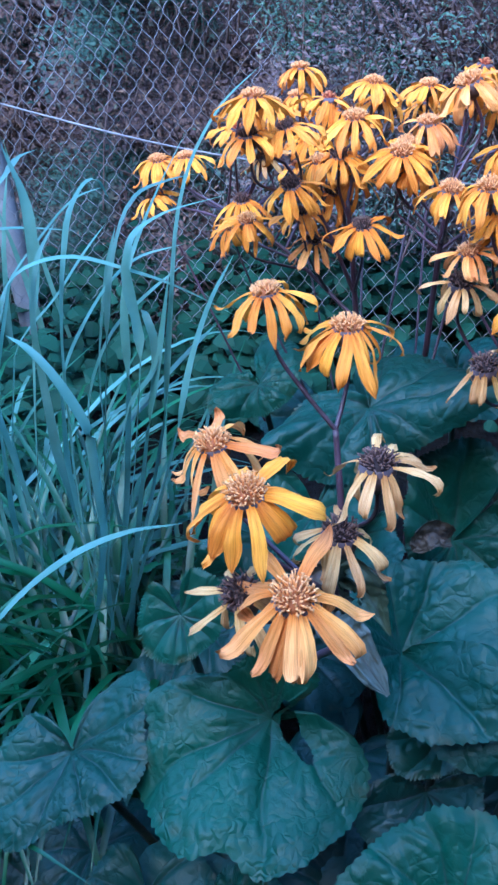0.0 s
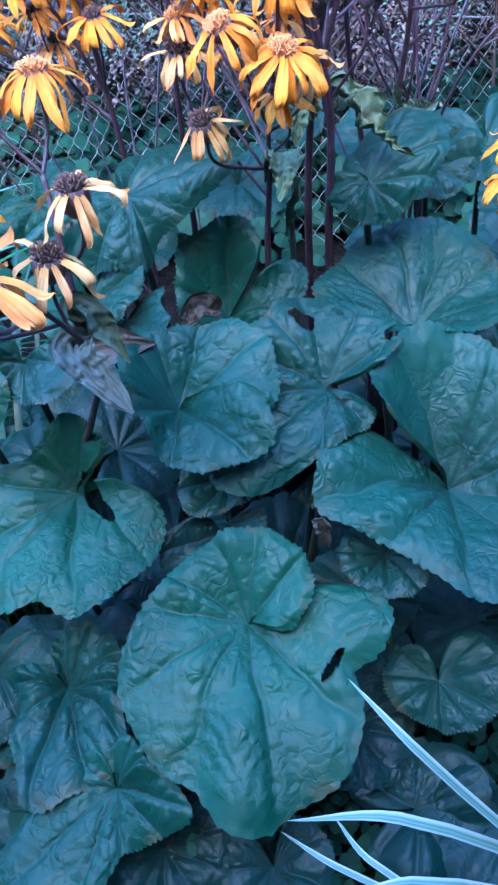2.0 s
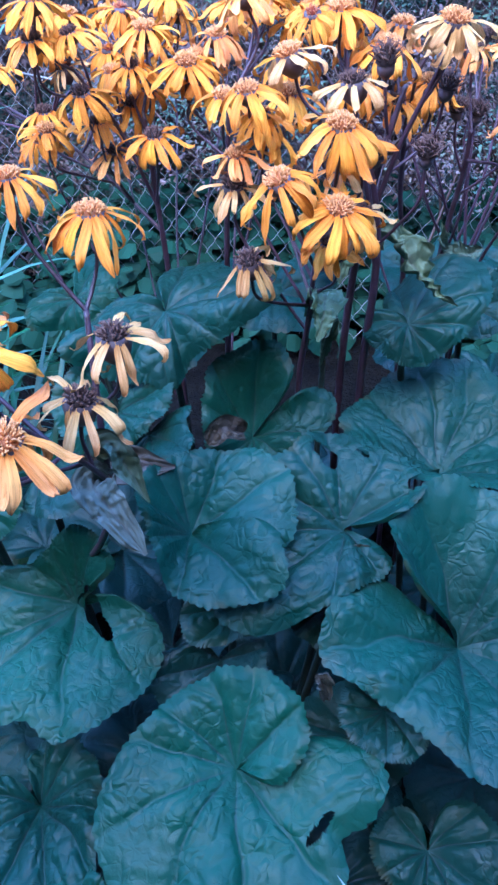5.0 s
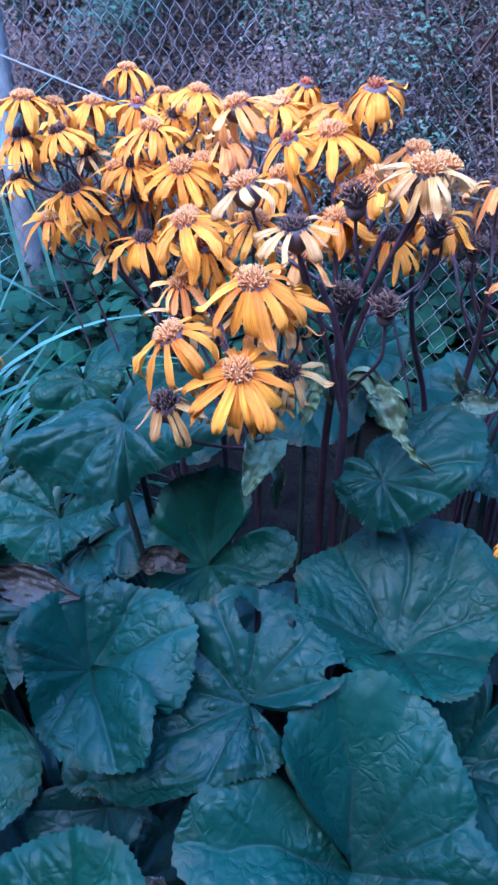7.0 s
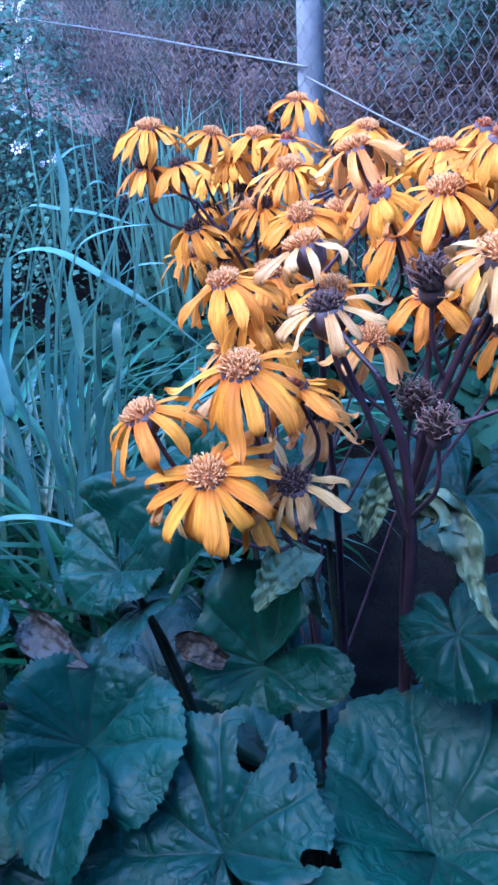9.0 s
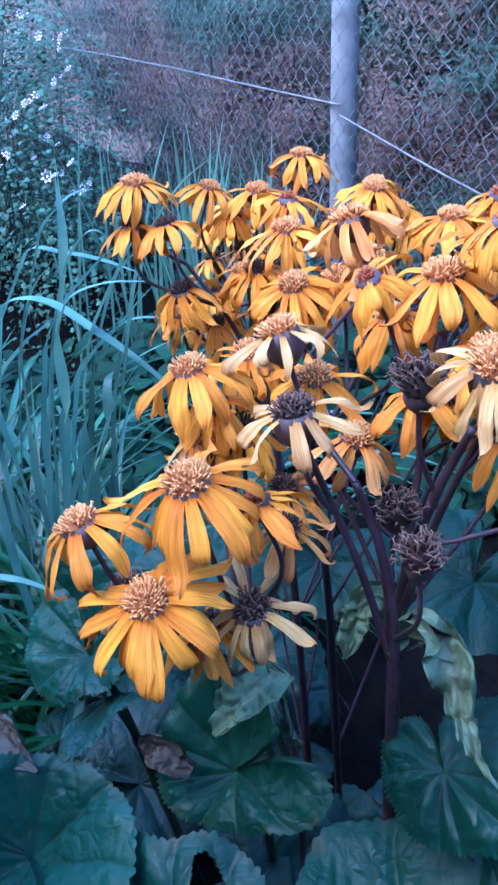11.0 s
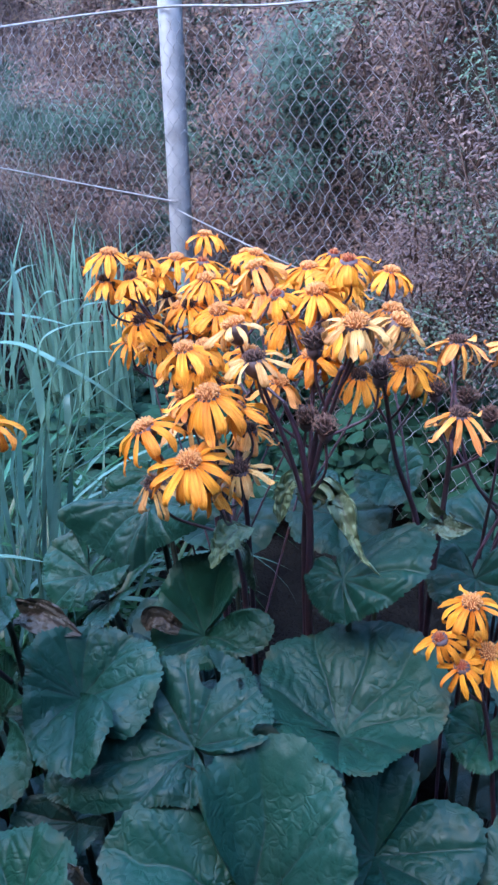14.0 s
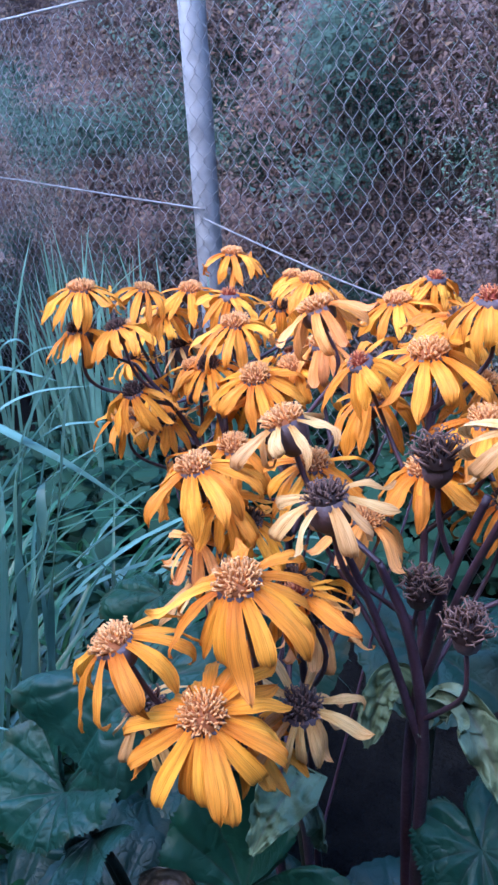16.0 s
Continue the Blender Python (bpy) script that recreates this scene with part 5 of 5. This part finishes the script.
# the tallest blades, that lean out over the flowers
for tip in (
    ((-0.119, 0.860, 0.600), (-0.094, 0.875, 0.741), (-0.061, 0.890, 0.889), (-0.018, 0.905, 0.957), (0.025, 0.920, 0.991)),
    ((-0.231, 0.880, 0.683), (-0.208, 0.895, 0.816), (-0.191, 0.910, 0.868), (-0.168, 0.925, 0.889), (-0.157, 0.940, 0.864)),
    ((-0.251, 0.860, 0.730), (-0.233, 0.875, 0.818), (-0.210, 0.890, 0.855)),
    ((-0.178, 0.900, 0.707), (-0.160, 0.915, 0.793), (-0.124, 0.930, 0.865), (-0.085, 0.945, 0.877), (-0.055, 0.960, 0.879)),
    ((-0.094, 0.800, 0.626), (-0.069, 0.815, 0.711), (-0.041, 0.830, 0.776), (-0.014, 0.845, 0.819)),
    ((-0.126, 0.820, 0.712), (-0.121, 0.835, 0.842), (-0.097, 0.850, 0.860), (-0.018, 0.865, 0.877)),
    ((-0.154, 0.860, 0.650), (-0.139, 0.875, 0.785), (-0.107, 0.890, 0.855), (-0.056, 0.905, 0.937)),
    ((-0.267, 0.920, 0.734), (-0.258, 0.935, 0.786), (-0.257, 0.950, 0.862), (-0.275, 0.965, 0.927)),
    ((-0.181, 0.750, 0.655), (-0.204, 0.765, 0.711), (-0.236, 0.780, 0.753), (-0.261, 0.795, 0.764)),
    ((-0.381, 0.700, 0.355), (-0.324, 0.715, 0.434), (-0.235, 0.730, 0.506), (-0.163, 0.745, 0.530), (-0.096, 0.760, 0.529)),
    ((-0.135, 0.850, 0.607), (-0.110, 0.865, 0.704), (-0.090, 0.880, 0.793)),
    ((-0.154, 0.850, 0.640), (-0.119, 0.865, 0.683), (-0.124, 0.880, 0.741), (-0.131, 0.895, 0.744)),
    ((-0.211, 0.950, 0.605), (-0.178, 0.965, 0.769), (-0.162, 0.980, 0.820)),
    ((-0.246, 0.900, 0.640), (-0.203, 0.915, 0.725), (-0.139, 0.930, 0.790), (-0.076, 0.945, 0.803)),
    ((-0.217, 0.900, 0.613), (-0.174, 0.915, 0.707), (-0.119, 0.930, 0.754), (-0.082, 0.945, 0.777)),
    ((-0.197, 0.900, 0.554), (-0.131, 0.915, 0.627), (-0.076, 0.930, 0.677), (-0.050, 0.945, 0.697)),
    ((-0.326, 0.950, 0.705), (-0.308, 0.965, 0.753), (-0.256, 0.980, 0.811), (-0.208, 0.995, 0.852), (-0.177, 1.010, 0.860)),
    ((-0.262, 0.850, 0.801), (-0.208, 0.865, 0.821), (-0.130, 0.880, 0.794), (-0.077, 0.895, 0.763), (-0.020, 0.910, 0.721)),
    ((-0.404, 1.000, 0.809), (-0.342, 1.015, 0.814), (-0.287, 1.030, 0.810), (-0.226, 1.045, 0.798)),
    ((-0.198, 0.900, 0.549), (-0.161, 0.915, 0.592), (-0.095, 0.930, 0.638)),
    ((-0.331, 1.000, 0.646), (-0.259, 1.015, 0.724), (-0.217, 1.030, 0.774), (-0.185, 1.045, 0.808)),
    ((-0.300, 0.950, 0.860), (-0.273, 0.965, 0.895), (-0.262, 0.980, 0.907), (-0.243, 0.995, 0.912)),
):
    base = (0.35 * tip[0][0] - 0.65 * 0.32 + grng.uniform(-0.11, 0.08), 0.35 * tip[0][1] + 0.65 * 0.95 + grng.uniform(-0.08, 0.1), 0.0)
    blade(smooth_line([base, *tip], 5), grng.uniform(0.012, 0.016), BLADE_PALE)
for k in range(300):
    b = (-0.42 + grng.gauss(0, 0.11), 0.93 + grng.gauss(0, 0.14), 0.0)
    w = grng.uniform(-0.8, 0.9) if k % 5 else grng.uniform(0.9, 5.4)
    pts = arch(b, (math.cos(w), math.sin(w)), grng.uniform(0.65, 1.15), radians(grng.uniform(62, 84)), radians(grng.uniform(-95, -35)), 16, grng.uniform(0.75, 1.25))
    if any((p.x > -0.12 and p.y < 0.93 and p.z < 0.72) or p.x > 0.04 or p.y < 0.5 for p in pts):
        continue
    blade(pts, grng.uniform(0.009, 0.015), grng.choice((BLADE, BLADE_PALE, BLADE_PALE)))
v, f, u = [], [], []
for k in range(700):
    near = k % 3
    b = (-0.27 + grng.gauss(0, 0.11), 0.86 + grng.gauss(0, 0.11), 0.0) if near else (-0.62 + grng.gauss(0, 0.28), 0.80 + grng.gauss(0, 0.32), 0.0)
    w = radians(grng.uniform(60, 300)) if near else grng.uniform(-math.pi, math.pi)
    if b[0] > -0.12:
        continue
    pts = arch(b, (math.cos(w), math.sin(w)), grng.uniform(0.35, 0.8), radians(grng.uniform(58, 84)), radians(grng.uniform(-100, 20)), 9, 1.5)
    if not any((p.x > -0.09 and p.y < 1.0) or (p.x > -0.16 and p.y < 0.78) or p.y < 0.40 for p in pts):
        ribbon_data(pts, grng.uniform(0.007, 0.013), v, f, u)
tagged(put("lower_blades", mesh_of("lower_blades", v, f, BLADE_SHADED, u), grass), kind="stuff")

# ---- white-edged grass ----
edged = thing("variegated_grass", (0.50, 0.02, 0.0), "small tuft of white-striped ribbon grass", "grass clump")
for k, (tip, bend, wide) in enumerate((
    ((0.206, 0.199, 0.522), (0.239, 0.147, 0.5), 0.01),
    ((0.144, 0.145, 0.45), (0.218, 0.124, 0.46), 0.012),
    ((0.428, 0.27, 0.48), (0.429, 0.239, 0.44), 0.008),
    ((0.482, 0.266, 0.47), (0.475, 0.248, 0.43), 0.008),
    ((0.535, 0.347, 0.438), (0.502, 0.295, 0.42), 0.009),
    ((0.136, 0.211, 0.3), (0.178, 0.169, 0.3), 0.008),
    ((0.185, 0.198, 0.33), (0.204, 0.155, 0.33), 0.008),
    ((0.164, 0.098, 0.42), (0.218, 0.094, 0.43), 0.01),
)):
    root = Vector((0.50 + 0.012 * (k % 4), 0.02, 0.0))
    way = Vector(bend) - Vector(tip)
    pts = smooth_line([root, root.lerp(Vector(bend) + 0.9 * way, 0.55) + Vector((0, 0, 0.06)), bend, tip], 6)
    v, f, u = [], [], []
    ribbon_data(pts, 0.8 * wide, v, f, u, nw=4)
    put("blade", mesh_of("blade", v, f, VARIEGATED, u), edged)
for k in range(26):
    w = grng.uniform(1.2, 3.6)
    pts = arch((0.50 + grng.uniform(-0.05, 0.05), 0.02 + grng.uniform(-0.05, 0.05), 0.0), (math.cos(w), 0.7 * math.sin(w)), grng.uniform(0.22, 0.42), radians(grng.uniform(50, 85)), radians(grng.uniform(-60, 20)), 10, 1.4)
    v, f, u = [], [], []
    ribbon_data(pts, grng.uniform(0.003, 0.006), v, f, u, nw=4)
    put("blade", mesh_of("blade", v, f, VARIEGATED, u), edged)

# ---- iris leaves and wild asters by the fence ----
iris = thing("iris_clump", (-1.0, 1.95, 0.0), "clump of upright sword-shaped green iris leaves", "plant")
irng = random.Random(4)
for k in range(80):
    b = (-1.0 + irng.gauss(0, 0.2), 1.95 + irng.gauss(0, 0.1), 0.0)
    w = irng.uniform(-math.pi, math.pi)
    v, f, u = [], [], []
    ribbon_data(arch(b, (math.cos(w), math.sin(w)), irng.uniform(0.55, 0.85), radians(irng.uniform(80, 90)), radians(irng.uniform(60, 88)), 6), irng.uniform(0.014, 0.024), v, f, u, vdir=Vector((0.3, 1, 0)))
    put("blade", mesh_of("blade", v, f, BLADE_PALE, u), iris)


aster = thing("wild_asters", (-1.9, 2.2, 0.0), "loose bank of wild asters with small pale flowers", "flowering plant")


def aster_edge(y, z):
    """How far the bank reaches towards the post; cut to fit the left edge of the camera's late view, less far higher
    up.
    """
    return 0.38 - 0.93 * y - 0.45 * max(0.0, z - 0.55)


v, f = [], []
for _ in range(900):
    x, y, z = irng.uniform(-4.2, -1.35), irng.uniform(1.9, 3.2), irng.uniform(0.05, 1.35) ** 1.1
    if x < aster_edge(y, z):
        leafy_mass(v, f, irng, (x, y, z), (0.10, 0.10, 0.10), 60, 0.019)
tagged(put("foliage", mesh_of("foliage", v, f, MEADOW, smooth=False), aster), kind="stuff")
v, f = [], []
for _ in range(160):
    b = Vector((irng.uniform(-4.0, -1.3), irng.uniform(1.9, 3.0), 0.0))
    h = irng.uniform(0.6, 1.5)
    if b.x > aster_edge(b.y, h):
        continue
    tube_data([b, b + Vector((irng.uniform(-0.1, 0.1), 0, h * 0.5)), b + Vector((irng.uniform(-0.2, 0.2), irng.uniform(-0.1, 0.1), h))], 0.003, 0.0015, 4, v, f)
tagged(put("stalk_growth", mesh_of("stalk_growth", v, f, PETIOLE), aster), kind="stuff")
bm_v, bm_f = [], []
for k in range(7):
    a = 2 * math.pi * k / 7
    o = len(bm_v)
    for r, w in ((0.004, 0.0), (0.012, 0.5), (0.019, 0.0), (0.012, -0.5)):
        bm_v.append((r * math.cos(a) - 0.009 * w * math.sin(a), r * math.sin(a) + 0.009 * w * math.cos(a), 0.004 * r / 0.019))
    bm_f.append((o, o + 1, o + 2, o + 3))
bm_f.append(tuple(4 * k for k in range(7)))
ASTER = mesh_of("bloom", bm_v, bm_f, WHITE_FLOWER)
for k in range(420):
    at = (irng.uniform(-3.6, -1.35), irng.uniform(1.75, 2.8), irng.uniform(0.5, 1.45))
    s = irng.uniform(0.6, 1.25)
    if at[0] > aster_edge(at[1], at[2]):
        continue
    put("bloom", ASTER, aster, pose(*at, irng.uniform(20, 80), irng.uniform(-20, 20), irng.uniform(-30, 30)) @ Matrix.Diagonal((s, s, s, 1)))

# ---- low green growth on the ground ----
v, f = [], []
for _ in range(620):
    x, y = irng.uniform(-1.3, 2.2), irng.uniform(1.05, 2.6)
    if -0.4 < x < 0.8 and y < 1.85:
        continue
    leafy_mass(v, f, irng, (x, y, irng.uniform(0.04, 0.28)), (0.06, 0.06, 0.035), 16, 0.06)
for _ in range(420):
    x, y = irng.uniform(-0.5, 1.1), irng.uniform(-0.1, 0.6)
    leafy_mass(v, f, irng, (x, y, irng.uniform(0.02, 0.12)), (0.045, 0.045, 0.025), 14, 0.024)
tagged(put("ground_cover", mesh_of("ground_cover", v, f, COVER, smooth=False)), "low leafy green weeds covering the soil", "ground cover", kind="stuff")
